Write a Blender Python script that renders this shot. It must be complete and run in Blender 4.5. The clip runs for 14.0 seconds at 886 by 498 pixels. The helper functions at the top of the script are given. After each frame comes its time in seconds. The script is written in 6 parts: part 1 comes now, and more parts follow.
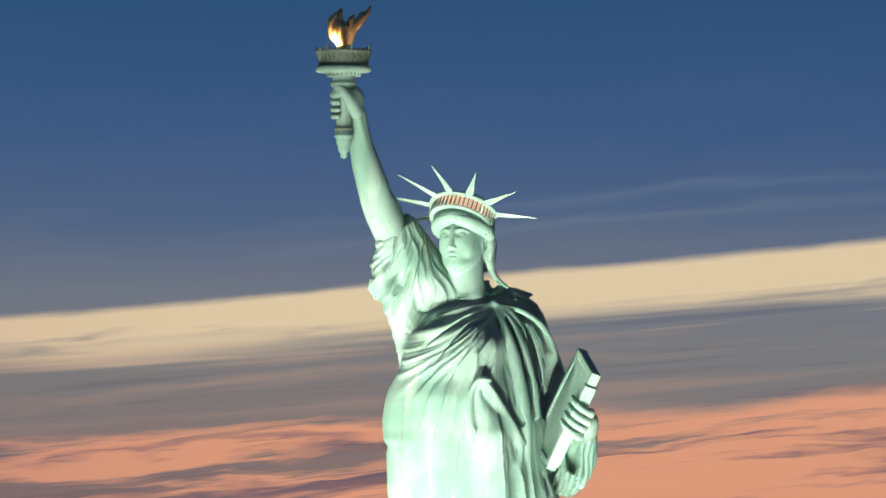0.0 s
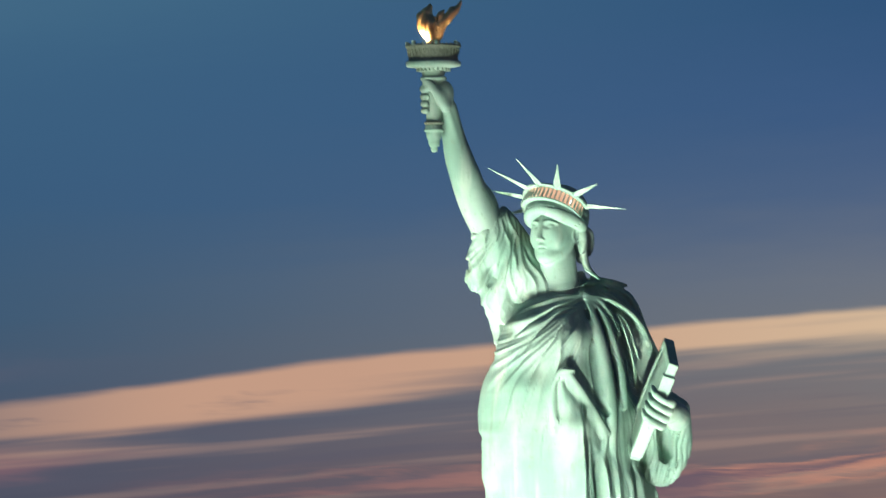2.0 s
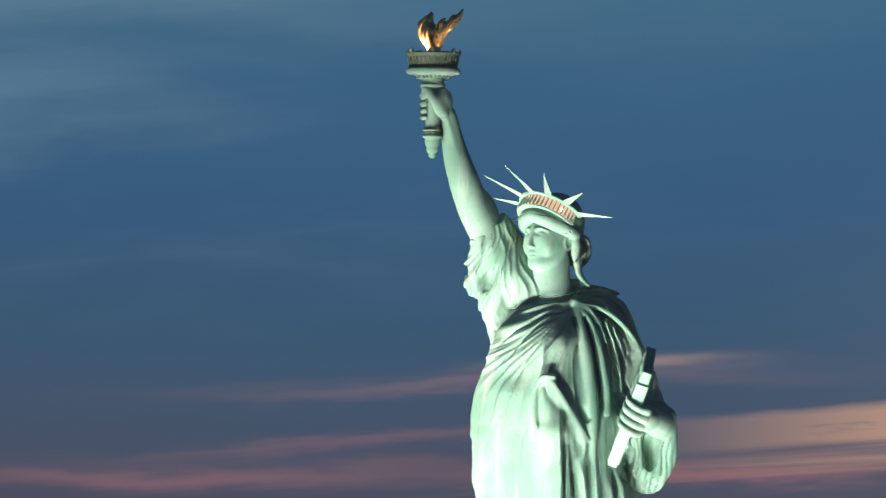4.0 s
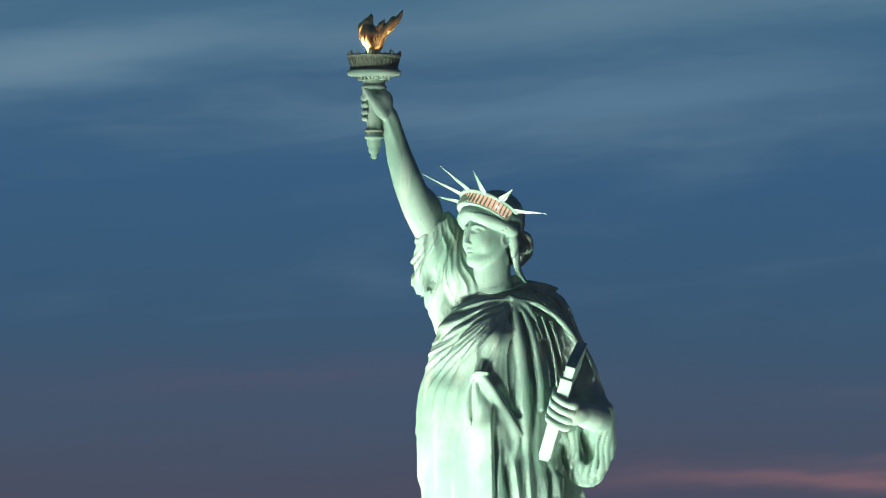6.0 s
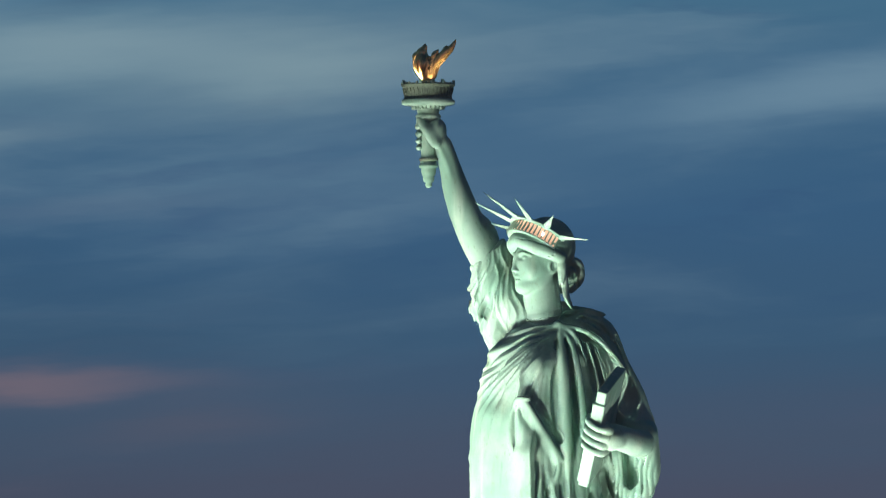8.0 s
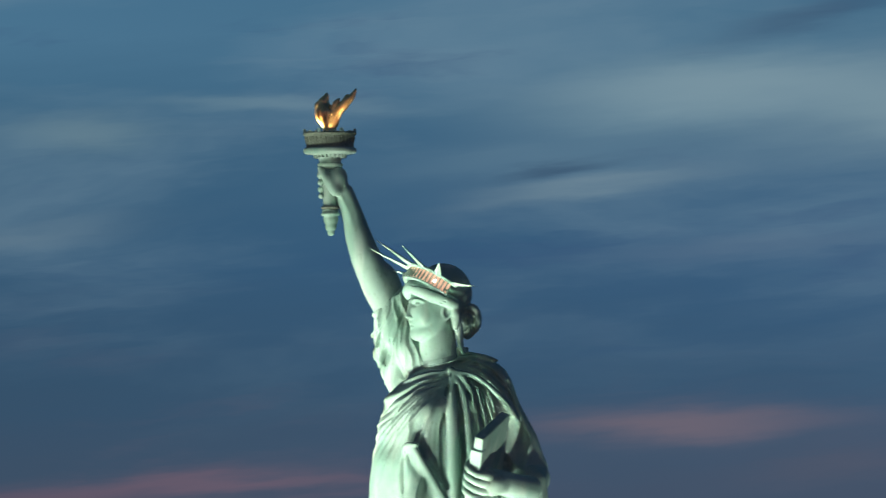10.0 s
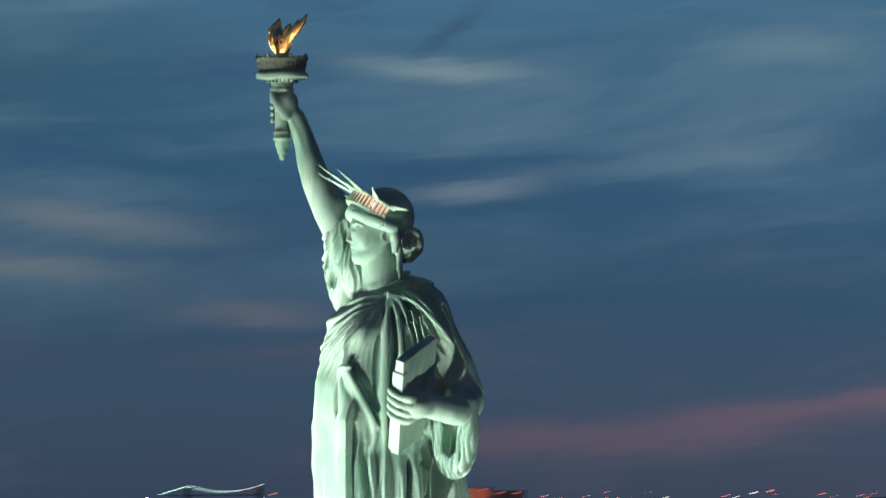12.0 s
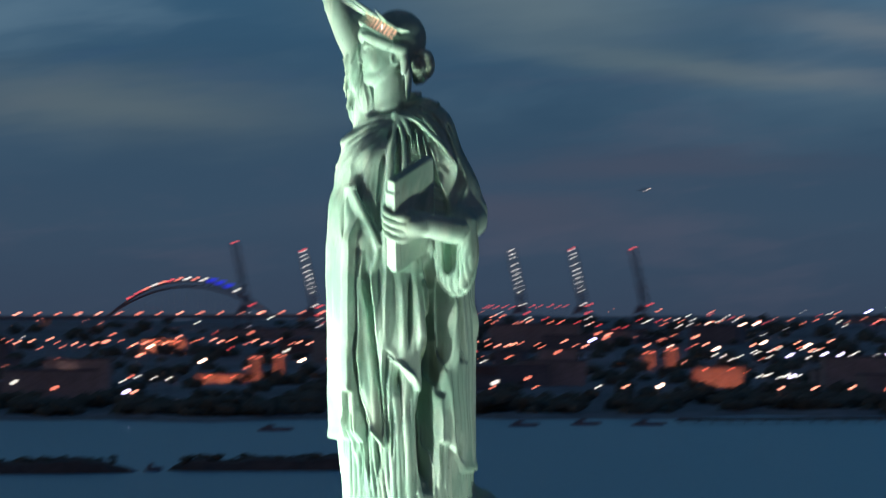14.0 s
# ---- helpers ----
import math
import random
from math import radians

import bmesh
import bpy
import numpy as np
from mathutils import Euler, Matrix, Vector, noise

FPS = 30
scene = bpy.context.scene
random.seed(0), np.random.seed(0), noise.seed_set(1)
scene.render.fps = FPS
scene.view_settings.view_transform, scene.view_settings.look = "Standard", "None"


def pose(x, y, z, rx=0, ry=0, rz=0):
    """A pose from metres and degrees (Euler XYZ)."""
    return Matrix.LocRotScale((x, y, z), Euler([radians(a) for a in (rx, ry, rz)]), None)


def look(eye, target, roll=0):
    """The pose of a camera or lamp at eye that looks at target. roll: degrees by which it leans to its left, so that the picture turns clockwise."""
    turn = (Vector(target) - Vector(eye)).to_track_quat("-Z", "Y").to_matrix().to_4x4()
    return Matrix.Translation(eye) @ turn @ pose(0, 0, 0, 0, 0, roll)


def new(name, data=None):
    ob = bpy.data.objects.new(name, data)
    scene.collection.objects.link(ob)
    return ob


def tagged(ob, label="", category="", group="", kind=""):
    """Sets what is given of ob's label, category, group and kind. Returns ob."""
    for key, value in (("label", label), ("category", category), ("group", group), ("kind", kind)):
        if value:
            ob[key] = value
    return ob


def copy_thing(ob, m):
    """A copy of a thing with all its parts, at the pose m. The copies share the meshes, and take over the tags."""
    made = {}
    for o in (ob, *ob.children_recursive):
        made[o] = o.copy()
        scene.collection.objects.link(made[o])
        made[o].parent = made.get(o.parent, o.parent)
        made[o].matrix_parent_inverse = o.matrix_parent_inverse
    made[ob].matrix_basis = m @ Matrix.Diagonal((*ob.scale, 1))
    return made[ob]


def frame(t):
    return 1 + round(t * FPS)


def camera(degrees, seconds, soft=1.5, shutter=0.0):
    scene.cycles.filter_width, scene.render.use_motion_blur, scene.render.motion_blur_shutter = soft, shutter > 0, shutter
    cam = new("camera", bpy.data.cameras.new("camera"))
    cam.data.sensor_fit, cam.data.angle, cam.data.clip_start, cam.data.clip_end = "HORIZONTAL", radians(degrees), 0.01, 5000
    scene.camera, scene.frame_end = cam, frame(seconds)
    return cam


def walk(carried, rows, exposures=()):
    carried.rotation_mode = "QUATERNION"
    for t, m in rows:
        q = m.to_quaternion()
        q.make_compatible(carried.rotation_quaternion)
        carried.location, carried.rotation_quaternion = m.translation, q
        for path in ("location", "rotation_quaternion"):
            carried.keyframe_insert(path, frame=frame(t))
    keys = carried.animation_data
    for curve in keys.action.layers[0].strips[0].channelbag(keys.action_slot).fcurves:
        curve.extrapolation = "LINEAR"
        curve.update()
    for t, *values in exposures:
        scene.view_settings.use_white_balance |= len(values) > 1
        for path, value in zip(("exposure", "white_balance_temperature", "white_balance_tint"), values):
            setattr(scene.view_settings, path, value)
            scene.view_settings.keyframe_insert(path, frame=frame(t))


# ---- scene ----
cam = camera(8.713, 14.0, soft=1.1, shutter=0.7)
walk(cam, [
    (0.0, look((150.13, -352.09, 60.22), (-20.266, 42.252, 79.157), -0.26)),
    (0.5, look((164.41, -345.80, 60.23), (-23.438, 40.614, 77.419), -0.38)),
    (1.0, look((178.27, -339.33, 60.24), (-26.000, 38.681, 77.126), -0.32)),
    (1.5, look((191.67, -332.64, 60.25), (-28.834, 36.128, 77.055), -0.46)),
    (2.0, look((204.64, -325.73, 60.25), (-31.474, 33.175, 78.517), -0.59)),
    (2.2, look((209.70, -322.91, 60.26), (-32.492, 31.888, 79.303), -0.56)),
    (4.3, look((258.53, -290.61, 60.27), (-32.540, 25.357, 78.800), 1.02)),
    (4.5, look((262.77, -287.26, 60.27), (-32.074, 25.164, 79.180), 1.10)),
    (5.0, look((273.06, -278.72, 60.27), (-31.074, 24.601, 80.137), 0.89)),
    (5.5, look((282.91, -269.88, 60.28), (-30.677, 23.718, 79.197), 0.50)),
    (6.0, look((292.33, -260.75, 60.28), (-31.049, 22.083, 78.405), -0.10)),
    (6.5, look((301.33, -251.31, 60.28), (-31.671, 20.073, 79.228), -0.46)),
    (7.0, look((309.91, -241.60, 60.28), (-32.593, 17.735, 78.567), -0.44)),
    (7.5, look((318.09, -231.59, 60.28), (-33.418, 15.397, 78.559), -0.24)),
    (7.7, look((321.26, -227.52, 60.29), (-33.652, 14.516, 79.243), -0.29)),
    (9.8, look((351.01, -182.13, 60.31), (-30.807, 14.275, 83.580), -0.65)),
    (10.0, look((353.54, -177.58, 60.31), (-30.202, 15.029, 83.597), -0.69)),
    (10.5, look((359.69, -166.05, 60.32), (-29.324, 15.736, 83.090), -0.53)),
    (11.0, look((365.59, -154.30, 60.33), (-28.788, 15.722, 81.668), -0.30)),
    (11.5, look((371.28, -142.35, 60.35), (-28.276, 15.281, 80.541), -0.30)),
    (12.0, look((376.78, -130.21, 60.36), (-27.946, 14.000, 77.782), -0.33)),
    (12.5, look((382.12, -117.88, 60.38), (-27.709, 11.462, 74.743), -0.41)),
    (13.0, look((387.36, -105.39, 60.40), (-26.924, 8.997, 73.782), -0.51)),
    (13.5, look((392.55, -92.75, 60.43), (-25.328, 8.195, 70.009), -0.31)),
    (14.0, look((397.69, -79.95, 60.45), (-23.225, 7.902, 64.288), -0.32)),
])
# ---- sky at dusk, by azimuth (degrees, growing to the north) and elevation ----
def lin(r, g, b):
    return tuple((c / 255 / 12.92) if c < 10.3 else ((c / 255 + 0.055) / 1.055) ** 2.4 for c in (r, g, b))


world = bpy.data.worlds.new("dusk")
scene.world = world
world.use_nodes = True
wn, wl = world.node_tree.nodes, world.node_tree.links


def calc(op, *args):
    n = wn.new("ShaderNodeMath")
    n.operation = op
    for i, a in enumerate(args):
        if isinstance(a, (int, float)):
            n.inputs[i].default_value = a
        else:
            wl.new(a, n.inputs[i])
    return n.outputs[0]


def ease(x, a, b):
    n = wn.new("ShaderNodeMapRange")
    n.interpolation_type = "SMOOTHSTEP"
    wl.new(x, n.inputs["Value"])
    flip = a > b
    n.inputs["From Min"].default_value, n.inputs["From Max"].default_value = (b, a) if flip else (a, b)
    n.inputs["To Min"].default_value, n.inputs["To Max"].default_value = (1, 0) if flip else (0, 1)
    return n.outputs["Result"]


def blend(fac, a, b):
    n = wn.new("ShaderNodeMix")
    n.data_type = "RGBA"
    wl.new(fac, n.inputs["Factor"])
    for s, c in (("A", a), ("B", b)):
        sock = next(i for i in n.inputs if i.name == s and i.type == "RGBA")
        if isinstance(c, tuple):
            sock.default_value = (*c, 1)
        else:
            wl.new(c, sock)
    return next(o for o in n.outputs if o.type == "RGBA")


def tones(x, stops, blue=1.0):
    n = wn.new("ShaderNodeValToRGB")
    while len(n.color_ramp.elements) < len(stops):
        n.color_ramp.elements.new(0.5)
    for e, (p, c) in zip(n.color_ramp.elements, stops):
        e.position, e.color = (p + 1) / 11, (*lin(c[0], c[1], c[2] * blue), 1)
    wl.new(calc("DIVIDE", calc("ADD", x, 1.0), 11.0), n.inputs["Fac"])
    return n.outputs["Color"]


def grain(x, y, sx, sy, detail=4.0, rough=0.55, z=0.0, distort=0.0):
    v = wn.new("ShaderNodeCombineXYZ")
    wl.new(calc("MULTIPLY", x, sx), v.inputs[0])
    wl.new(calc("MULTIPLY", y, sy), v.inputs[1])
    v.inputs[2].default_value = z
    n = wn.new("ShaderNodeTexNoise")
    n.inputs["Scale"].default_value, n.inputs["Detail"].default_value, n.inputs["Roughness"].default_value = 1.0, detail, rough
    n.inputs["Distortion"].default_value = distort
    wl.new(v.outputs[0], n.inputs["Vector"])
    return n.outputs["Fac"]


coord = wn.new("ShaderNodeTexCoord")
split = wn.new("ShaderNodeSeparateXYZ")
wl.new(coord.outputs["Generated"], split.inputs[0])
sx, sy, sz = split.outputs
AZ = calc("MULTIPLY", calc("ARCTAN2", calc("MULTIPLY", sx, -1.0), sy), 57.29578)
EL = calc("MULTIPLY", calc("ARCSINE", sz), 57.29578)
# clouds climb towards the west: a sheared elevation, stirred at two sizes
SHEAR = calc("ADD", EL, calc("MULTIPLY", AZ, 0.075))
stir = calc("MULTIPLY", calc("SUBTRACT", grain(AZ, SHEAR, 0.22, 1.1, 4.0), 0.5), 0.55)
fine = calc("MULTIPLY", calc("SUBTRACT", grain(AZ, SHEAR, 0.7, 4.5, 5.0, 0.6, 3.0), 0.5), 0.30)
ELW = calc("ADD", EL, calc("ADD", stir, fine))
SHW = calc("ADD", SHEAR, calc("ADD", stir, fine))

west = tones(ELW, [(-1, (150, 100, 100)), (0.0, (132, 108, 104)), (0.7, (130, 116, 114)), (1.4, (122, 122, 124)), (2.1, (112, 118, 130)), (2.9, (80, 100, 132)), (3.8, (60, 89, 130)), (5.2, (43, 79, 119)), (10, (42, 86, 128))])
mid = tones(ELW, [(-1, (70, 72, 96)), (0.0, (74, 78, 100)), (0.8, (68, 84, 110)), (1.8, (58, 88, 120)), (3.0, (56, 92, 130)), (4.2, (60, 98, 134)), (5.2, (68, 108, 140)), (10, (42, 86, 128))], 0.965)
north = tones(ELW, [(-1, (51, 61, 84)), (0.0, (54, 69, 93)), (0.8, (56, 77, 102)), (1.8, (50, 77, 104)), (3.0, (50, 85, 116)), (4.2, (57, 96, 126)), (5.2, (76, 118, 152)), (10, (46, 106, 146))], 0.965)
sky = blend(ease(AZ, 26, 40), west, mid)
sky = blend(ease(AZ, 55, 76), sky, north)
sky = blend(ease(EL, 16, 48), sky, lin(26, 46, 76))
sky = blend(calc("MULTIPLY", calc("MULTIPLY", ease(AZ, 71, 78), ease(EL, 2.8, 4.6)), 0.7), sky, lin(56, 82, 98))

# broad veils of grey-blue cloud, thicker high up and to the north
veil = grain(AZ, SHW, 0.16, 0.85, 6.0, 0.55, 7.0, 0.3)
thick = calc("MULTIPLY", ease(veil, 0.44, 0.72), calc("MULTIPLY", ease(EL, 0.8, 3.4), ease(AZ, 36, 52)))
sky = blend(calc("MULTIPLY", thick, 0.48), sky, lin(112, 140, 158))
gaps = calc("MULTIPLY", ease(grain(AZ, SHW, 0.3, 1.5, 5.0, 0.6, 11.0), 0.54, 0.72), calc("MULTIPLY", ease(EL, 1.0, 3.0), ease(AZ, 40, 55)))
sky = blend(calc("MULTIPLY", gaps, 0.45), sky, lin(50, 78, 116))
mauve = calc("MULTIPLY", ease(grain(AZ, SHW, 0.35, 1.8, 5.0, 0.6, 17.0), 0.5, 0.72), calc("MULTIPLY", ease(EL, 3.2, 1.2), ease(AZ, 55, 66)))
sky = blend(calc("MULTIPLY", mauve, 0.17), sky, lin(104, 96, 112))


def streak(base, az, el, long, high, slope, colour, strength):
    """One drawn-out cloud."""
    u = calc("DIVIDE", calc("SUBTRACT", AZ, az), long)
    v = calc("DIVIDE", calc("SUBTRACT", calc("SUBTRACT", ELW, el), calc("MULTIPLY", calc("SUBTRACT", AZ, az), slope)), high)
    g = calc("EXPONENT", calc("MULTIPLY", calc("ADD", calc("MULTIPLY", u, u), calc("MULTIPLY", v, v)), -1.0))
    return blend(calc("MULTIPLY", g, strength), base, lin(*colour))


pale = (122, 150, 165)
for s in ((47.6, 4.7, 2.6, 0.32, -0.10, pale, 0.35), (43.8, 5.0, 2.0, 0.16, -0.08, pale, 0.3), (47.0, 3.9, 2.2, 0.22, -0.12, (92, 126, 152), 0.6), (53.2, 4.2, 2.4, 0.30, -0.13, (104, 136, 158), 0.6),
          (58.3, 4.5, 1.9, 0.45, -0.05, (128, 154, 164), 0.75), (57.6, 3.3, 2.6, 0.35, -0.03, (88, 120, 144), 0.42), (52.6, 4.3, 1.6, 0.25, -0.14, (110, 140, 160), 0.6), (61.0, 4.6, 1.5, 0.45, -0.12, (116, 146, 160), 0.6),
          ):
    sky = streak(sky, *s)
for s in ((62.5, 3.9, 1.6, 0.25, -0.05, (104, 134, 152), 0.4), (60.4, 4.66, 1.9, 0.28, -0.02, (126, 152, 164), 0.7), (66.9, 4.26, 0.7, 0.16, 0.0, (106, 134, 146), 0.5), (65.0, 4.54, 1.2, 0.09, 0.02, (112, 140, 154), 0.5),
          (61.9, 3.68, 1.2, 0.10, -0.15, (116, 140, 154), 0.6), (60.3, 3.05, 1.7, 0.12, -0.05, (88, 112, 136), 0.5), (67.5, 3.3, 0.8, 0.12, -0.2, (94, 120, 138), 0.4), (62.2, 3.83, 0.5, 0.06, -0.19, (56, 82, 108), 0.7),
          (59.6, 5.4, 0.9, 0.12, -0.2, (58, 84, 112), 0.6), (70.4, 4.13, 0.9, 0.11, 0.09, (134, 154, 160), 0.6), (68.4, 3.14, 2.0, 0.11, -0.15, (96, 120, 138), 0.34), (70.1, 2.87, 0.6, 0.08, -0.06, (122, 136, 148), 0.5),
          (73.9, 2.62, 1.1, 0.15, 0.13, (112, 122, 130), 0.6), (74.5, 2.17, 1.0, 0.11, 0.07, (108, 116, 126), 0.5), (72.2, 1.7, 0.8, 0.11, 0.05, (106, 106, 118), 0.5), (70.3, 4.55, 0.32, 0.10, -0.65, (54, 80, 102), 0.6),
          (66.9, 4.3, 0.5, 0.15, 0.0, (98, 126, 142), 0.5), (77.3, 2.9, 1.6, 0.32, 0.06, (104, 121, 127), 0.6), (81.5, 1.95, 1.9, 0.30, 0.04, (98, 112, 116), 0.6), (75.9, 2.32, 1.7, 0.17, 0.13, (102, 118, 122), 0.5)):
    sky = streak(sky, *s)
for s in ((59.3, 0.95, 1.1, 0.14, -0.05, (100, 92, 104), 0.25), (61.0, 1.34, 1.5, 0.16, -0.02, (134, 112, 118), 0.48), (65.2, 0.76, 1.5, 0.09, -0.01, (122, 98, 112), 0.45), (67.2, 0.60, 1.7, 0.16, -0.12, (126, 96, 108), 0.42),
          (69.8, 0.36, 1.5, 0.14, -0.03, (112, 90, 104), 0.4), (76.2, 1.3, 1.8, 0.16, -0.02, (88, 80, 94), 0.3), (71.5, 1.3, 1.4, 0.14, -0.03, (92, 86, 100), 0.3), (50.5, 1.1, 2.0, 0.14, -0.04, (84, 84, 106), 0.4),
          (77.6, 0.8, 1.6, 0.2, 0.03, (86, 80, 94), 0.35)):
    sky = streak(sky, *s)

# the sunset: a cream band, grey below it, then orange bars
CALM = calc("ADD", EL, calc("ADD", calc("MULTIPLY", stir, 0.35), calc("MULTIPLY", fine, 0.30)))
bar = calc("SUBTRACT", CALM, calc("ADD", calc("SUBTRACT", 2.06, calc("MULTIPLY", calc("SUBTRACT", AZ, 25.0), 0.083)), calc("SUBTRACT", calc("MULTIPLY", ease(AZ, 26.5, 31.0), 0.08), calc("MULTIPLY", ease(AZ, 32.5, 38.0), 0.16))))
torn = grain(AZ, SHW, 0.35, 3.2, 5.0, 0.6, 23.0)
comb = grain(AZ, SHEAR, 0.17, 5.2, 3.5, 0.5, 29.0, 0.3)
depth = calc("ADD", calc("MULTIPLY", ease(AZ, 22, 17), 0.16), calc("ADD", calc("MULTIPLY", ease(AZ, 26, 30), -0.20), calc("MULTIPLY", ease(AZ, 31, 35), 0.16)))
under = calc("ADD", bar, calc("ADD", depth, calc("MULTIPLY", calc("SUBTRACT", comb, 0.5), 0.7)))
cream = calc("MULTIPLY", calc("MULTIPLY", ease(under, -0.62, -0.28), ease(bar, 0.07, -0.03)), calc("MULTIPLY", ease(AZ, 40.5, 35.5), ease(torn, 0.20, 0.42)))
sky = blend(calc("MULTIPLY", cream, 0.95), sky, blend(ease(AZ, 24, 35), lin(226, 204, 168), lin(200, 158, 134)))
# thin streaks of tan and grey below the band
combs = calc("MULTIPLY", ease(comb, 0.50, 0.66), calc("MULTIPLY", ease(bar, -0.2, -0.5), ease(AZ, 44, 34)))
sky = blend(calc("MULTIPLY", combs, 0.34), sky, lin(176, 146, 132))
slate = calc("MULTIPLY", ease(comb, 0.46, 0.34), calc("MULTIPLY", ease(bar, -0.3, -0.6), ease(AZ, 44, 34)))
sky = blend(calc("MULTIPLY", slate, 0.34), sky, lin(88, 88, 104))
low = calc("SUBTRACT", ELW, calc("SUBTRACT", 0.84, calc("MULTIPLY", calc("SUBTRACT", AZ, 24.7), 0.055)))
bars = grain(AZ, SHW, 0.2, 4.2, 6.0, 0.62, 31.0)
fire = calc("MULTIPLY", calc("MULTIPLY", ease(low, 0.05, -0.16), ease(calc("ADD", bars, calc("MULTIPLY", ease(AZ, 30, 20), 0.12)), 0.46, 0.60)), ease(AZ, 40, 25))
sky = blend(calc("MULTIPLY", fire, 0.88), sky, blend(ease(AZ, 24, 36), lin(228, 158, 124), lin(192, 128, 116)))
dark = calc("MULTIPLY", calc("MULTIPLY", ease(low, -0.1, -0.3), ease(grain(AZ, SHW, 0.3, 4.5, 5.0, 0.6, 41.0), 0.50, 0.64)), ease(AZ, 46, 30))
sky = blend(calc("MULTIPLY", dark, 0.85), sky, lin(98, 86, 102))
for s in ((21.5, 3.05, 3.0, 0.07, -0.075, (100, 118, 144), 0.42), (22.0, 2.75, 3.5, 0.06, -0.08, (112, 124, 144), 0.38), (39.9, 1.33, 1.0, 0.07, -0.05, (176, 146, 134), 0.65), (41.0, 1.12, 2.4, 0.09, -0.05, (128, 108, 118), 0.6),
          (42.3, 0.55, 2.4, 0.07, -0.07, (126, 100, 112), 0.55), (44.2, 0.2, 2.6, 0.1, -0.04, (146, 106, 112), 0.55), (39.0, 0.35, 2.0, 0.08, -0.05, (160, 110, 112), 0.6), (24.5, 1.25, 3.5, 0.05, -0.08, (170, 144, 128), 0.4)):
    sky = streak(sky, *s)
wl.new(sky, wn["Background"].inputs["Color"])
wn["Background"].inputs["Strength"].default_value = 1.0


# ---- floodlights on the ground about the pedestal, and the lamps of the torch's gallery ----
def flood(x, y, z, power, size, target, colour, cone):
    lamp = bpy.data.lights.new("floodlight", "SPOT")
    lamp.energy, lamp.color, lamp.spot_size, lamp.spot_blend, lamp.shadow_soft_size = power, colour, radians(cone), 0.9, size
    ob = new("floodlight", lamp)
    ob.matrix_world = look((x, y, z), target)
    return ob


PALE_WARM = (1.0, 0.95, 0.80)
COOL, WARM = (0.94, 1.0, 0.87), (1.0, 0.72, 0.40)
flood(-33, -50, 9.5, 5.0e5, 0.7, (-1, -1, 56), (1.0, 0.99, 0.84), 46)
flood(-4, -62, 9.5, 1.7e5, 0.7, (1, 0, 66), PALE_WARM, 36)
flood(4, -66, 9.5, 3.9e5, 0.6, (1, 0, 58), COOL, 44)
flood(25, -57, 9.5, 4.3e5, 0.5, (3, 0, 58), COOL, 42)
flood(33, 16, 9.5, 0.95e5, 0.5, (4, 1, 54), COOL, 48)
flood(-50, 20, 9.5, 0.9e5, 0.8, (0, 0, 58), COOL, 46)
flood(-7.45, -6.35, 89.75, 15000, 0.06, (-7.05, -5.7, 90.95), WARM, 58)
flood(-5.75, -6.05, 89.75, 1500, 0.06, (-6.1, -4.9, 91.6), WARM, 50)
flood(-5.65, -4.65, 89.75, 1500, 0.06, (-5.9, -4.5, 92.2), WARM, 60)
# ---- materials ----
def plain(name, colour, rough=0.7, metal=0.0, emit=None, power=0.0, spread=0.0, size=1.0, bump_by=0.0):
    """A surface with its colour broken up by spread at two sizes, and a fine relief."""
    m = bpy.data.materials.new(name)
    m.use_nodes = True
    nt = m.node_tree
    b = nt.nodes["Principled BSDF"]
    b.inputs["Base Color"].default_value = (*colour, 1)
    b.inputs["Roughness"].default_value, b.inputs["Metallic"].default_value = rough, metal
    if emit:
        b.inputs["Emission Color"].default_value, b.inputs["Emission Strength"].default_value = (*emit, 1), power
    if spread:
        tc = nt.nodes.new("ShaderNodeTexCoord")
        n1, n2 = nt.nodes.new("ShaderNodeTexNoise"), nt.nodes.new("ShaderNodeTexNoise")
        n1.inputs["Scale"].default_value, n2.inputs["Scale"].default_value = 1 / size, 7 / size
        n1.inputs["Detail"].default_value = n2.inputs["Detail"].default_value = 5
        add = nt.nodes.new("ShaderNodeMath")
        add.operation = "ADD"
        ramp = nt.nodes.new("ShaderNodeValToRGB")
        ramp.color_ramp.elements[0].position, ramp.color_ramp.elements[1].position = 0.3, 0.7
        ramp.color_ramp.elements[0].color = (*(c * (1 - spread) for c in colour), 1)
        ramp.color_ramp.elements[1].color = (*(min(c * (1 + spread), 1) for c in colour), 1)
        half = nt.nodes.new("ShaderNodeMath")
        half.operation, half.inputs[1].default_value = "MULTIPLY", 0.5
        for n in (n1, n2):
            nt.links.new(tc.outputs["Object"], n.inputs["Vector"])
        nt.links.new(n1.outputs["Fac"], add.inputs[0])
        nt.links.new(n2.outputs["Fac"], add.inputs[1])
        nt.links.new(add.outputs[0], half.inputs[0])
        nt.links.new(half.outputs[0], ramp.inputs["Fac"])
        nt.links.new(ramp.outputs["Color"], b.inputs["Base Color"])
        if bump_by:
            bp = nt.nodes.new("ShaderNodeBump")
            bp.inputs["Strength"].default_value, bp.inputs["Distance"].default_value = 0.6, bump_by
            nt.links.new(n2.outputs["Fac"], bp.inputs["Height"])
            nt.links.new(bp.outputs["Normal"], b.inputs["Normal"])
    return m


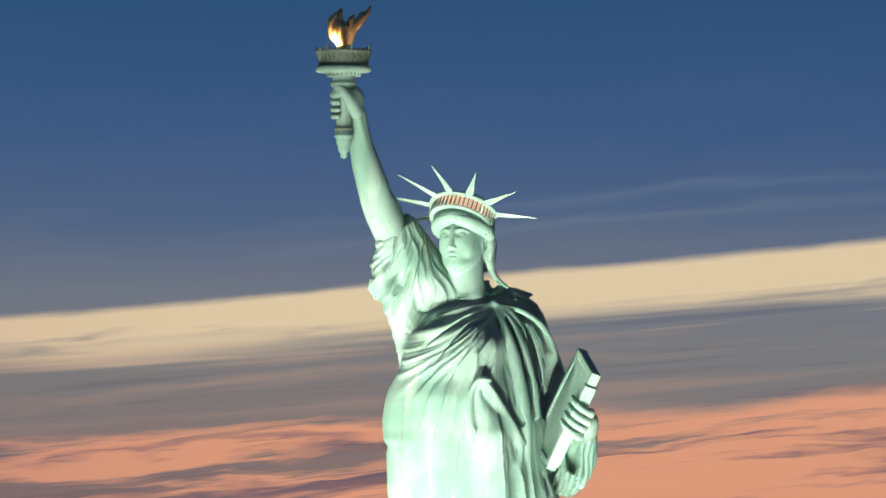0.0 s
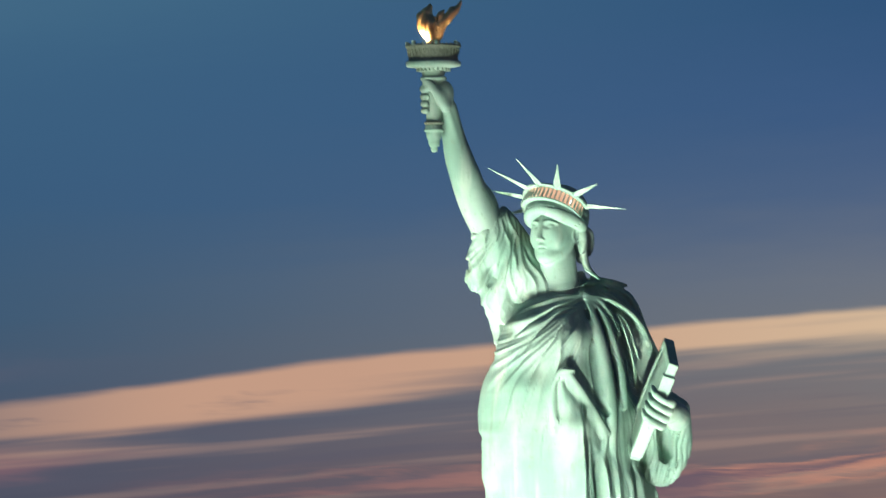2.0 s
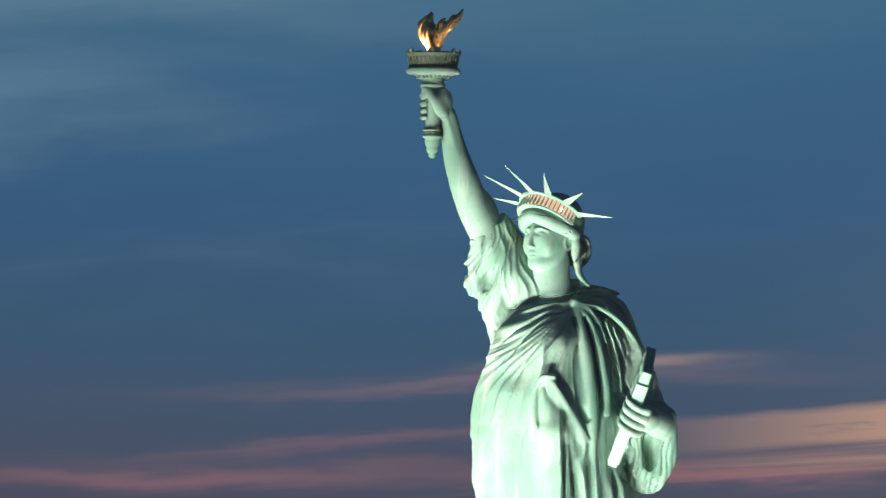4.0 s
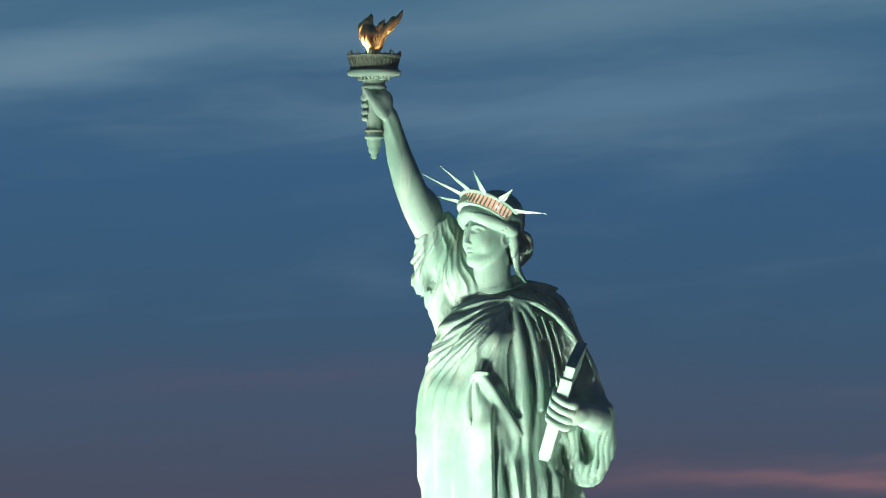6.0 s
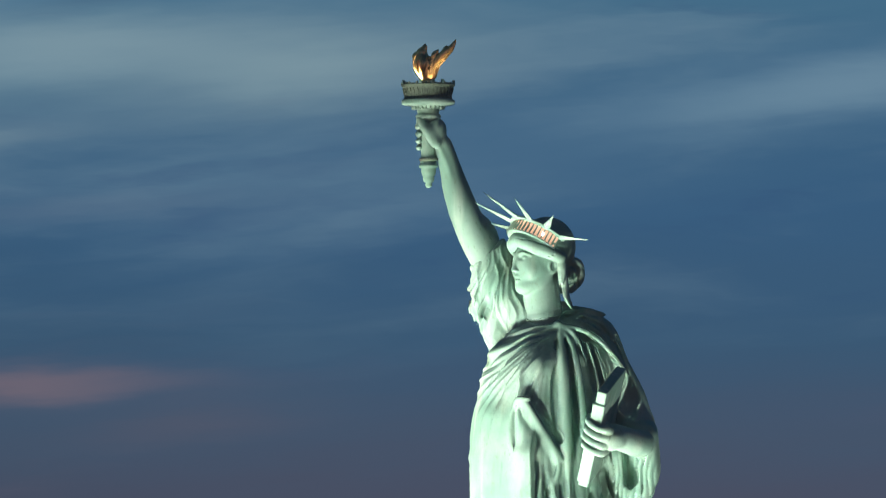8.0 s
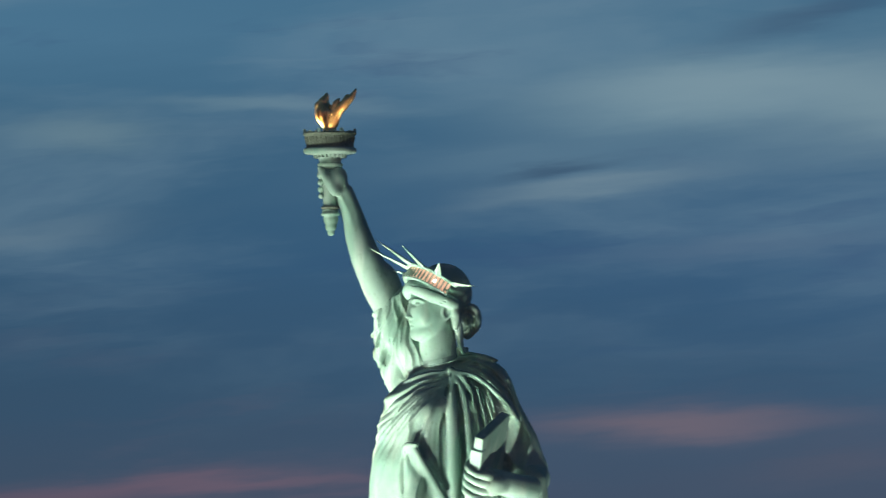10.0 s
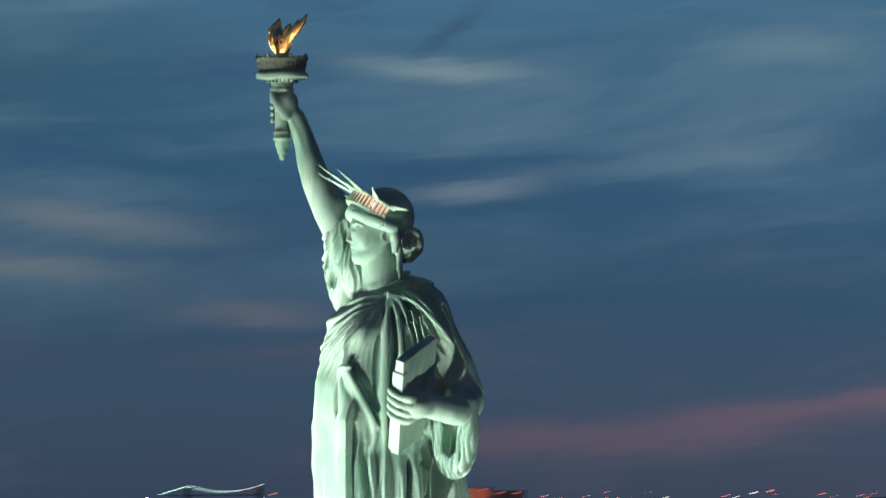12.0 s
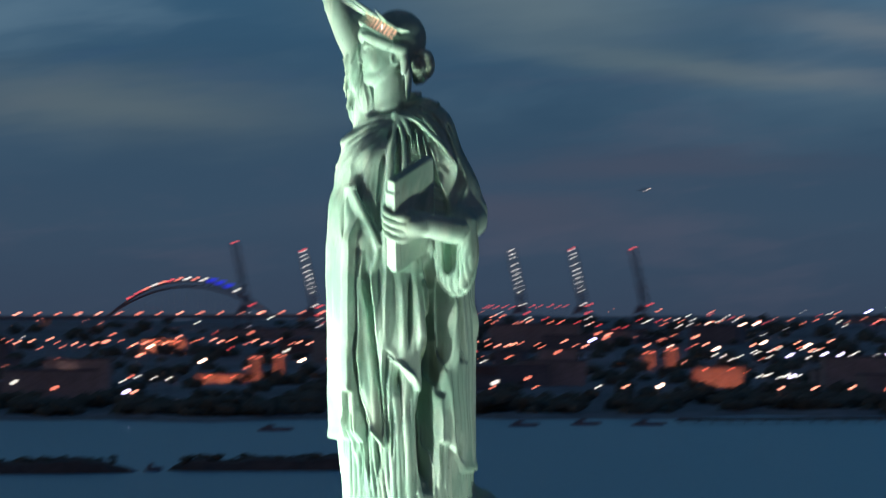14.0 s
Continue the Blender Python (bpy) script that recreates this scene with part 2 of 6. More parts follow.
def patina_material(name, creased):
    """Weathered copper: pale blue-green bloom, rain streaks, darker brown-green where it is rubbed or sheltered."""
    m = plain(name, (0.34, 0.50, 0.40), 0.72)
    nt = m.node_tree
    N, L = nt.nodes, nt.links
    b = N["Principled BSDF"]
    tc = N.new("ShaderNodeTexCoord")

    def noise_of(scale, stretch, detail=5):
        mp = N.new("ShaderNodeMapping")
        mp.inputs["Scale"].default_value = stretch
        n = N.new("ShaderNodeTexNoise")
        n.inputs["Scale"].default_value, n.inputs["Detail"].default_value = scale, detail
        L.new(tc.outputs["Object"], mp.inputs["Vector"])
        L.new(mp.outputs[0], n.inputs["Vector"])
        return n.outputs["Fac"]

    def over(fac, lo, hi, under, colour):
        mr = N.new("ShaderNodeMapRange")
        mr.interpolation_type = "SMOOTHSTEP"
        mr.inputs["From Min"].default_value, mr.inputs["From Max"].default_value = lo, hi
        L.new(fac, mr.inputs["Value"])
        mx = N.new("ShaderNodeMix")
        mx.data_type = "RGBA"
        L.new(mr.outputs[0], mx.inputs["Factor"])
        a = next(i for i in mx.inputs if i.name == "A" and i.type == "RGBA")
        c = next(i for i in mx.inputs if i.name == "B" and i.type == "RGBA")
        if isinstance(under, tuple):
            a.default_value = (*under, 1)
        else:
            L.new(under, a)
        c.default_value = (*colour, 1)
        return next(o for o in mx.outputs if o.type == "RGBA")

    streaks = noise_of(0.9, (1, 1, 0.12))
    blotch = noise_of(0.22, (1, 1, 1))
    speck = noise_of(3.5, (1, 1, 0.6))
    col = over(blotch, 0.38, 0.66, (0.180, 0.315, 0.25), (0.28, 0.40, 0.332))
    col = over(streaks, 0.52, 0.74, col, (0.315, 0.42, 0.345))
    col = over(speck, 0.58, 0.78, col, (0.18, 0.27, 0.21))
    col = over(noise_of(0.6, (1, 1, 0.25), 6), 0.55, 0.78, col, (0.14, 0.19, 0.14))
    L.new(col, b.inputs["Base Color"])
    bp = N.new("ShaderNodeBump")
    bp.inputs["Strength"].default_value, bp.inputs["Distance"].default_value = 0.5, 0.06
    L.new(noise_of(1.6, (1, 1, 0.5), 7), bp.inputs["Height"])
    crease = N.new("ShaderNodeBump")
    crease.inputs["Strength"].default_value, crease.inputs["Distance"].default_value = (0.55, 0.13) if creased else (0.25, 0.04)
    sharp = N.new("ShaderNodeTexNoise")
    sharp.noise_type = "RIDGED_MULTIFRACTAL"
    sharp.inputs["Scale"].default_value, sharp.inputs["Detail"].default_value, sharp.inputs["Distortion"].default_value = 0.75, 2.5, 0.35
    mp = N.new("ShaderNodeMapping")
    mp.inputs["Scale"].default_value = (1, 1, 0.26)
    L.new(tc.outputs["Object"], mp.inputs["Vector"])
    L.new(mp.outputs[0], sharp.inputs["Vector"])
    L.new(sharp.outputs["Fac"] if creased else noise_of(2.6, (1, 1, 0.5), 3), crease.inputs["Height"])
    L.new(bp.outputs["Normal"], crease.inputs["Normal"])
    L.new(crease.outputs["Normal"], b.inputs["Normal"])
    b.inputs["Specular IOR Level"].default_value = 0.25
    return m


PATINA = patina_material("patina_cloth", True)
PATINA_SKIN = patina_material("patina_skin", False)
# weathered copper, darkened further to hold the gallery rail's shade
SHADED_TARNISH = plain("shaded_tarnished_copper", (0.15, 0.19, 0.14), 0.8, spread=0.5, size=1.2, bump_by=0.05)
GILT = plain("gilt", (0.62, 0.45, 0.22), 0.36, 1.0, spread=0.3, size=0.6, bump_by=0.03)
LAMPLIGHT = plain("lamplight", (0.5, 0.33, 0.24), 0.35, 0, (1.0, 0.60, 0.40), 0.6)
BRIGHT = plain("bright_window", (0.8, 0.8, 0.8), 0.35, 0, (0.95, 0.9, 0.95), 5.0)
GRANITE = plain("granite", (0.42, 0.38, 0.32), 0.85, spread=0.25, size=3.0, bump_by=0.05)
LAWN = plain("lawn", (0.06, 0.09, 0.035), 0.95, spread=0.4, size=14.0)
# land and foliage colours lifted to stand in for haze over the shore
LAND = plain("dark_land", (0.17, 0.185, 0.20), 0.95, spread=0.5, size=90.0)
LEAF = plain("foliage", (0.07, 0.085, 0.065), 0.95, spread=0.5, size=9.0)
ROCK = plain("riprap", (0.07, 0.065, 0.06), 0.95, spread=0.5, size=5.0)
STEEL = plain("painted_steel", (0.10, 0.12, 0.15), 0.6, spread=0.3, size=4.0)
WALLS = [plain("wall_" + n, c, 0.9, spread=0.35, size=11.0) for n, c in (("brick", (0.12, 0.10, 0.095)), ("render", (0.22, 0.22, 0.22)), ("sheet", (0.11, 0.13, 0.15)))]
ROOFING = plain("roof_felt", (0.10, 0.11, 0.12), 0.95, spread=0.4, size=8.0)
SODIUM = plain("sodium_lamp", (0.3, 0.2, 0.1), 0.5, 0, (1.0, 0.24, 0.16), 2.6)
AMBER = plain("amber_lamp", (0.3, 0.2, 0.1), 0.5, 0, (1.0, 0.32, 0.22), 4.5)
GLARE = plain("glaring_lamp", (0.4, 0.35, 0.3), 0.5, 0, (1.0, 0.55, 0.42), 10.0)
INDIGO = plain("indigo_lamp", (0.3, 0.3, 0.5), 0.5, 0, (0.45, 0.42, 1.0), 13.0)
WHITE = plain("white_lamp", (0.4, 0.4, 0.4), 0.5, 0, (0.95, 0.90, 0.82), 2.4)
VIOLET = plain("mercury_lamp", (0.3, 0.3, 0.4), 0.5, 0, (0.70, 0.62, 1.0), 6.0)
PALE = plain("pale_lamp", (0.3, 0.4, 0.35), 0.5, 0, (0.6, 1.0, 0.8), 3.2)
RED = plain("red_beacon", (0.3, 0.05, 0.05), 0.5, 0, (1.0, 0.10, 0.12), 1.9)
BLUE = plain("blue_lamp", (0.05, 0.05, 0.3), 0.5, 0, (0.03, 0.05, 1.0), 0.7)


def water_material():
    m = plain("harbour_water", (0.010, 0.22, 0.37), 0.30)
    nt = m.node_tree
    b = nt.nodes["Principled BSDF"]
    tc = nt.nodes.new("ShaderNodeTexCoord")
    n = nt.nodes.new("ShaderNodeTexNoise")
    n.inputs["Scale"].default_value, n.inputs["Detail"].default_value, n.inputs["Roughness"].default_value = 0.12, 6, 0.6
    bp = nt.nodes.new("ShaderNodeBump")
    bp.inputs["Strength"].default_value, bp.inputs["Distance"].default_value = 1.0, 1.6
    nt.links.new(tc.outputs["Object"], n.inputs["Vector"])
    nt.links.new(n.outputs["Fac"], bp.inputs["Height"])
    nt.links.new(bp.outputs["Normal"], b.inputs["Normal"])
    b.inputs["IOR"].default_value = 1.33
    return m


WATER = water_material()
# ---- sculpting tools: a distance field on a grid, turned into one skin ----
def smooth_min(a, b, k):
    h = np.clip(0.5 + 0.5 * (b - a) / k, 0, 1)
    return b * (1 - h) + a * h - k * h * (1 - h)


class Clay:
    """A block of space, sampled every h metres, in which forms are merged and carved."""

    def __init__(self, lo, hi, h):
        self.lo, self.h = np.array(lo, np.float32), h
        self.n = [int((b - a) / h) + 2 for a, b in zip(lo, hi)]
        self.ax = [np.float32(a) + np.arange(n, dtype=np.float32) * np.float32(h) for a, n in zip(lo, self.n)]
        self.d = np.full(self.n, 50, np.float32)

    def part_of(self, lo, hi, pad):
        sl = []
        for i in range(3):
            a = int(np.clip((lo[i] - pad - self.lo[i]) / self.h, 0, self.n[i]))
            b = int(np.clip((hi[i] + pad - self.lo[i]) / self.h + 2, 0, self.n[i]))
            sl.append(slice(a, b))
        sl = tuple(sl)
        x, y, z = (self.ax[i][sl[i]] for i in range(3))
        return sl, x[:, None, None], y[None, :, None], z[None, None, :]

    def put(self, sl, d, k, carve=False):
        if min(s.stop - s.start for s in sl) <= 0:
            return
        if carve:
            self.d[sl] = -smooth_min(-self.d[sl], d, k)
        else:
            self.d[sl] = smooth_min(self.d[sl], d, k)

    def rope(self, pts, radii, k=0.2, carve=False, bend=True):
        """A tapered tube along control points, laid out as a smooth curve."""
        pts = [Vector(p) for p in pts]
        radii = list(radii) if hasattr(radii, "__len__") else [radii] * len(pts)
        if bend and len(pts) > 2:
            fine, rr = [], []
            for i in range(len(pts) - 1):
                p0, p1, p2, p3 = pts[max(i - 1, 0)], pts[i], pts[i + 1], pts[min(i + 2, len(pts) - 1)]
                for j in range(4):
                    t = j / 4
                    fine.append(0.5 * (2 * p1 + (p2 - p0) * t + (2 * p0 - 5 * p1 + 4 * p2 - p3) * t * t + (3 * p1 - p0 - 3 * p2 + p3) * t ** 3))
                    rr.append(radii[i] + (radii[i + 1] - radii[i]) * t)
            pts, radii = fine + [pts[-1]], rr + [radii[-1]]
        rm = max(radii)
        lo = [min(p[i] for p in pts) for i in range(3)]
        hi = [max(p[i] for p in pts) for i in range(3)]
        sl, x, y, z = self.part_of(lo, hi, rm + k + 0.3)
        best = None
        for a, b, ra, rb in zip(pts, pts[1:], radii, radii[1:]):
            v = b - a
            t = np.clip(((x - a.x) * v.x + (y - a.y) * v.y + (z - a.z) * v.z) / max(v.length_squared, 1e-6), 0, 1)
            d = np.sqrt((x - a.x - t * v.x) ** 2 + (y - a.y - t * v.y) ** 2 + (z - a.z - t * v.z) ** 2) - (ra + (rb - ra) * t)
            best = d if best is None else np.minimum(best, d)
        self.put(sl, best, k, carve)

    def egg(self, c, r, k=0.2, carve=False, turn=(0, 0, 0)):
        """An ellipsoid with half-axes r, turned by Euler degrees."""
        m = Euler([radians(a) for a in turn]).to_matrix().transposed()
        big = max(r)
        sl, x, y, z = self.part_of([c[i] - big for i in range(3)], [c[i] + big for i in range(3)], k + 0.3)
        x, y, z = x - c[0], y - c[1], z - c[2]
        q = [m[i][0] * x + m[i][1] * y + m[i][2] * z for i in range(3)]
        a = np.sqrt(sum((q[i] / r[i]) ** 2 for i in range(3)))
        b = np.sqrt(sum((q[i] / r[i] ** 2) ** 2 for i in range(3)))
        self.put(sl, a * (a - 1) / np.maximum(b, 1e-4), k, carve)

    def slab(self, c, axes, half, k=0.1, edge=0.08, carve=False):
        """A box with rounded edges; axes are three unit vectors."""
        big = sum(half)
        sl, x, y, z = self.part_of([c[i] - big for i in range(3)], [c[i] + big for i in range(3)], k + 0.2)
        x, y, z = x - c[0], y - c[1], z - c[2]
        q = [np.abs(a[0] * x + a[1] * y + a[2] * z) - (h - edge) for a, h in zip(axes, half)]
        out = np.sqrt(sum(np.maximum(w, 0) ** 2 for w in q)) + np.minimum(np.maximum(np.maximum(q[0], q[1]), q[2]), 0) - edge
        self.put(sl, out, k, carve)

    def ripple(self, c, r, g, spacing, amp, sharp=1.5, bend=0.25, seed=0.0):
        """Parallel folds of cloth over an ellipsoid region; g points across the folds."""
        sl, x, y, z = self.part_of([c[i] - r[i] for i in range(3)], [c[i] + r[i] for i in range(3)], 0)
        q = ((x - c[0]) / r[0]) ** 2 + ((y - c[1]) / r[1]) ** 2 + ((z - c[2]) / r[2]) ** 2
        m = np.clip((1 - q) * 2.2, 0, 1)
        g = Vector(g).normalized()
        u = g.x * x + g.y * y + g.z * z
        u = u + bend * np.sin(0.9 * x - 0.7 * z + seed) + 0.4 * bend * np.sin(2.3 * z + 1.7 * y + 2 * seed)
        self.d[sl] -= amp * m * (2 * np.abs(np.cos(math.pi * u / spacing)) ** (1 / sharp) - 1)

    def fan(self, c, r, top, across, period, amp, sharp=1.6, seed=0.0, turn=0.0):
        """Folds that hang and spread from a point over an ellipsoid region; across is the level direction in which they spread."""
        sl, x, y, z = self.part_of([c[i] - r[i] for i in range(3)], [c[i] + r[i] for i in range(3)], 0)
        q = ((x - c[0]) / r[0]) ** 2 + ((y - c[1]) / r[1]) ** 2 + ((z - c[2]) / r[2]) ** 2
        m = np.clip((1 - q) * 2.5, 0, 1)
        a = Vector(across).normalized()
        l, h = (x - top[0]) * a.x + (y - top[1]) * a.y, top[2] - z
        al = np.degrees(np.arctan2(l, np.maximum(h, 0.2))) + turn * h
        rad = np.sqrt(l * l + h * h)
        al = al + 2.5 * np.sin(rad * 0.9 + seed) + 1.5 * np.sin(rad * 2.1 + al * 0.1 + 2 * seed)
        fade = 0.62 + 0.38 * np.sin(1.1 * rad + 0.33 * al + 5 * seed)
        self.d[sl] -= amp * m * fade * (2 * np.abs(np.cos(math.pi * (al / period + seed))) ** (1 / sharp) - 1) * np.clip(rad / 3.5, 0.3, 1.2)

    def skin(self):
        """Vertices and quads of the surface (one vertex a crossed cell)."""
        d = self.d
        s = d < 0
        cnt = np.zeros([n - 1 for n in self.n], np.int8)
        corners = [(i, j, k) for i in (0, 1) for j in (0, 1) for k in (0, 1)]
        nx, ny, nz = self.n
        for i, j, k in corners:
            cnt += s[i:nx - 1 + i, j:ny - 1 + j, k:nz - 1 + k]
        cells = np.argwhere((cnt > 0) & (cnt < 8))
        idx = np.full(cnt.shape, -1, np.int32)
        idx[tuple(cells.T)] = np.arange(len(cells))
        val = {c: d[tuple((cells + c).T)] for c in corners}
        acc, num = np.zeros((len(cells), 3), np.float32), np.zeros(len(cells), np.float32)
        for a in corners:
            for ax in range(3):
                if a[ax]:
                    continue
                b = list(a)
                b[ax] = 1
                b = tuple(b)
                va, vb = val[a], val[b]
                hit = (va < 0) != (vb < 0)
                t = np.where(hit, va / np.where(hit, va - vb, 1), 0)
                p = np.array(a, np.float32)[None, :] + np.zeros((len(cells), 3), np.float32)
                p[:, ax] += t
                acc += p * hit[:, None]
                num += hit
        verts = (cells + acc / num[:, None]) * self.h + self.lo
        quads = []
        for ax in range(3):
            u, v = (ax + 1) % 3, (ax + 2) % 3
            sa = [slice(0, n - 1) for n in self.n]
            sb = list(sa)
            sb[ax] = slice(1, self.n[ax])
            for w in (u, v):
                sa[w] = sb[w] = slice(1, self.n[w] - 1)
            first, second = s[tuple(sa)], s[tuple(sb)]
            for flip in (False, True):
                e = np.argwhere(first & ~second if not flip else ~first & second)
                e[:, u] += 1
                e[:, v] += 1
                q = []
                for du, dv in ((0, 0), (-1, 0), (-1, -1), (0, -1)):
                    c = e.copy()
                    c[:, u] += du
                    c[:, v] += dv
                    q.append(idx[tuple(c.T)])
                q = np.stack(q, 1)
                quads.append(q[:, ::-1] if flip else q)
        quads = np.concatenate(quads)
        return verts, quads[(quads >= 0).all(1)]


class Skin:
    """Collects pieces of one mesh with their materials."""

    def __init__(self):
        self.v, self.f, self.m, self.n, self.smooth = [], [], [], 0, []

    def add(self, verts, faces, mat, smooth=True):
        self.v += [tuple(map(float, p)) for p in verts]
        self.f += [tuple(int(i) + self.n for i in f) for f in faces]
        self.m += [mat] * len(faces)
        self.smooth += [smooth] * len(faces)
        self.n = len(self.v)

    def lathe(self, profile, axis, mat, seg=48, frame_of=None, arc=(0, 360), smooth=True):
        """Turn (radius, height) pairs about a vertical axis, or about the z axis of a matrix."""
        closed = arc[1] - arc[0] >= 360
        cols = seg if closed else seg + 1
        vs, fs = [], []
        for i in range(cols):
            a = radians(arc[0] + (arc[1] - arc[0]) * i / seg)
            for r, h in profile:
                p = Vector((r * math.sin(a), -r * math.cos(a), h))
                vs.append(frame_of @ p if frame_of else (axis[0] + p.x, axis[1] + p.y, h))
        k = len(profile)
        for i in range(seg):
            j = (i + 1) % cols
            for q in range(k - 1):
                fs.append((i * k + q, j * k + q, j * k + q + 1, i * k + q + 1))
        self.add(vs, fs, mat, smooth)

    def box(self, m, half, mat):
        vs = [m @ Vector((sx * half[0], sy * half[1], sz * half[2])) for sz in (-1, 1) for sx, sy in ((-1, -1), (1, -1), (1, 1), (-1, 1))]
        self.add(vs, [(3, 2, 1, 0), (4, 5, 6, 7), (0, 1, 5, 4), (1, 2, 6, 5), (2, 3, 7, 6), (3, 0, 4, 7)], mat, False)

    def mesh(self, name, materials):
        me = bpy.data.meshes.new(name)
        me.from_pydata(self.v, [], self.f)
        for m in materials:
            me.materials.append(m)
        me.polygons.foreach_set("material_index", self.m)
        me.polygons.foreach_set("use_smooth", self.smooth)
        me.update()
        return me


# ---- the statue ----
def wave(u, sharp=1.6):
    """A fold's profile, -1 in the narrow valleys to 1 on the broad backs."""
    return 2 * np.abs(np.cos(u * 0.5)) ** (1 / sharp) - 1


def bump(u, w):
    return np.exp(-(u / w) ** 2)


def step(u, a, b):
    t = np.clip((u - a) / (b - a), 0, 1)
    return t * t * (3 - 2 * t)


BODY_Z = (46.0, 50.0, 54.0, 58.0, 62.0, 65.0, 67.0, 69.0, 71.0, 72.8, 73.8, 74.5)
BODY_A = (5.30, 5.30, 5.35, 5.45, 5.45, 5.55, 5.35, 4.75, 4.35, 3.60, 2.50, 1.20)
BODY_B = (4.90, 4.90, 4.95, 4.95, 4.95, 4.90, 4.75, 4.40, 3.80, 2.90, 2.05, 1.15)
BODY_Y = (0.35, 0.20, 0.12, 0.12, 0.12, 0.12, 0.20, 0.25, 0.32, 0.35, 0.40, 0.40)
KNOT = Vector((1.9, -0.5, 73.35))


def body_edge(deg, z):
    """Radius of the draped body at a bearing from its axis: fuller at the right breast and belly, flat under the left breast."""
    a, b = np.interp(z, BODY_Z, BODY_A), np.interp(z, BODY_Z, BODY_B)
    th = np.radians(deg)
    n = 2.25
    e = (np.abs(np.sin(th) / a) ** n + np.abs(np.cos(th) / b) ** n) ** (-1 / n)
    e = e + 0.48 * bump(deg + 57, 31) * step(z, 63.2, 66.0) * (1 - step(z, 67.6, 69.6)) - 0.30 * bump(deg + 76, 20) * bump(z - 69.7, 1.2) + 0.35 * bump(deg + 34, 18) * bump(z - 70.0, 1.3)
    e = e + 0.30 * bump(deg + 42, 24) * step(z, 60.4, 61.6) * (1 - step(z, 64.2, 65.2))
    e = e - 0.20 * bump(z - 64.1, 0.30) * bump(deg + 68, 25)
    e = e - 0.60 * bump(deg - 74, 36) * step(z, 60, 65)
    e = e - 0.44 * bump(deg - 36, 28) * step(z, 71.4, 73.0)
    e = e + 0.22 * bump(deg - 40, 22) * bump(z - 70.6, 0.8) - 0.20 * bump(deg - 44, 22) * step(z, 64.5, 66.5) * (1 - step(z, 67.5, 70))
    e = e - 0.45 * bump(deg - 74, 30) * step(z, 66.5, 69.5) * (1 - step(z, 72, 73))
    e = e - 0.45 * bump(deg - 72, 42) * step(z, 71.2, 73.6)
    e = e + 0.75 * bump(deg + 20, 18) * bump(z - 71.75, 0.8) + 0.22 * bump(deg + 6, 36) * bump(z - 69.9, 1.1) + 0.30 * bump(deg + 6, 18) * step(z, 47, 52) * (1 - step(z, 67.2, 68.8))
    return e - 0.80 * bump(deg - 110, 24) * step(z, 65.5, 67.0) * (1 - step(z, 70.5, 71.5))


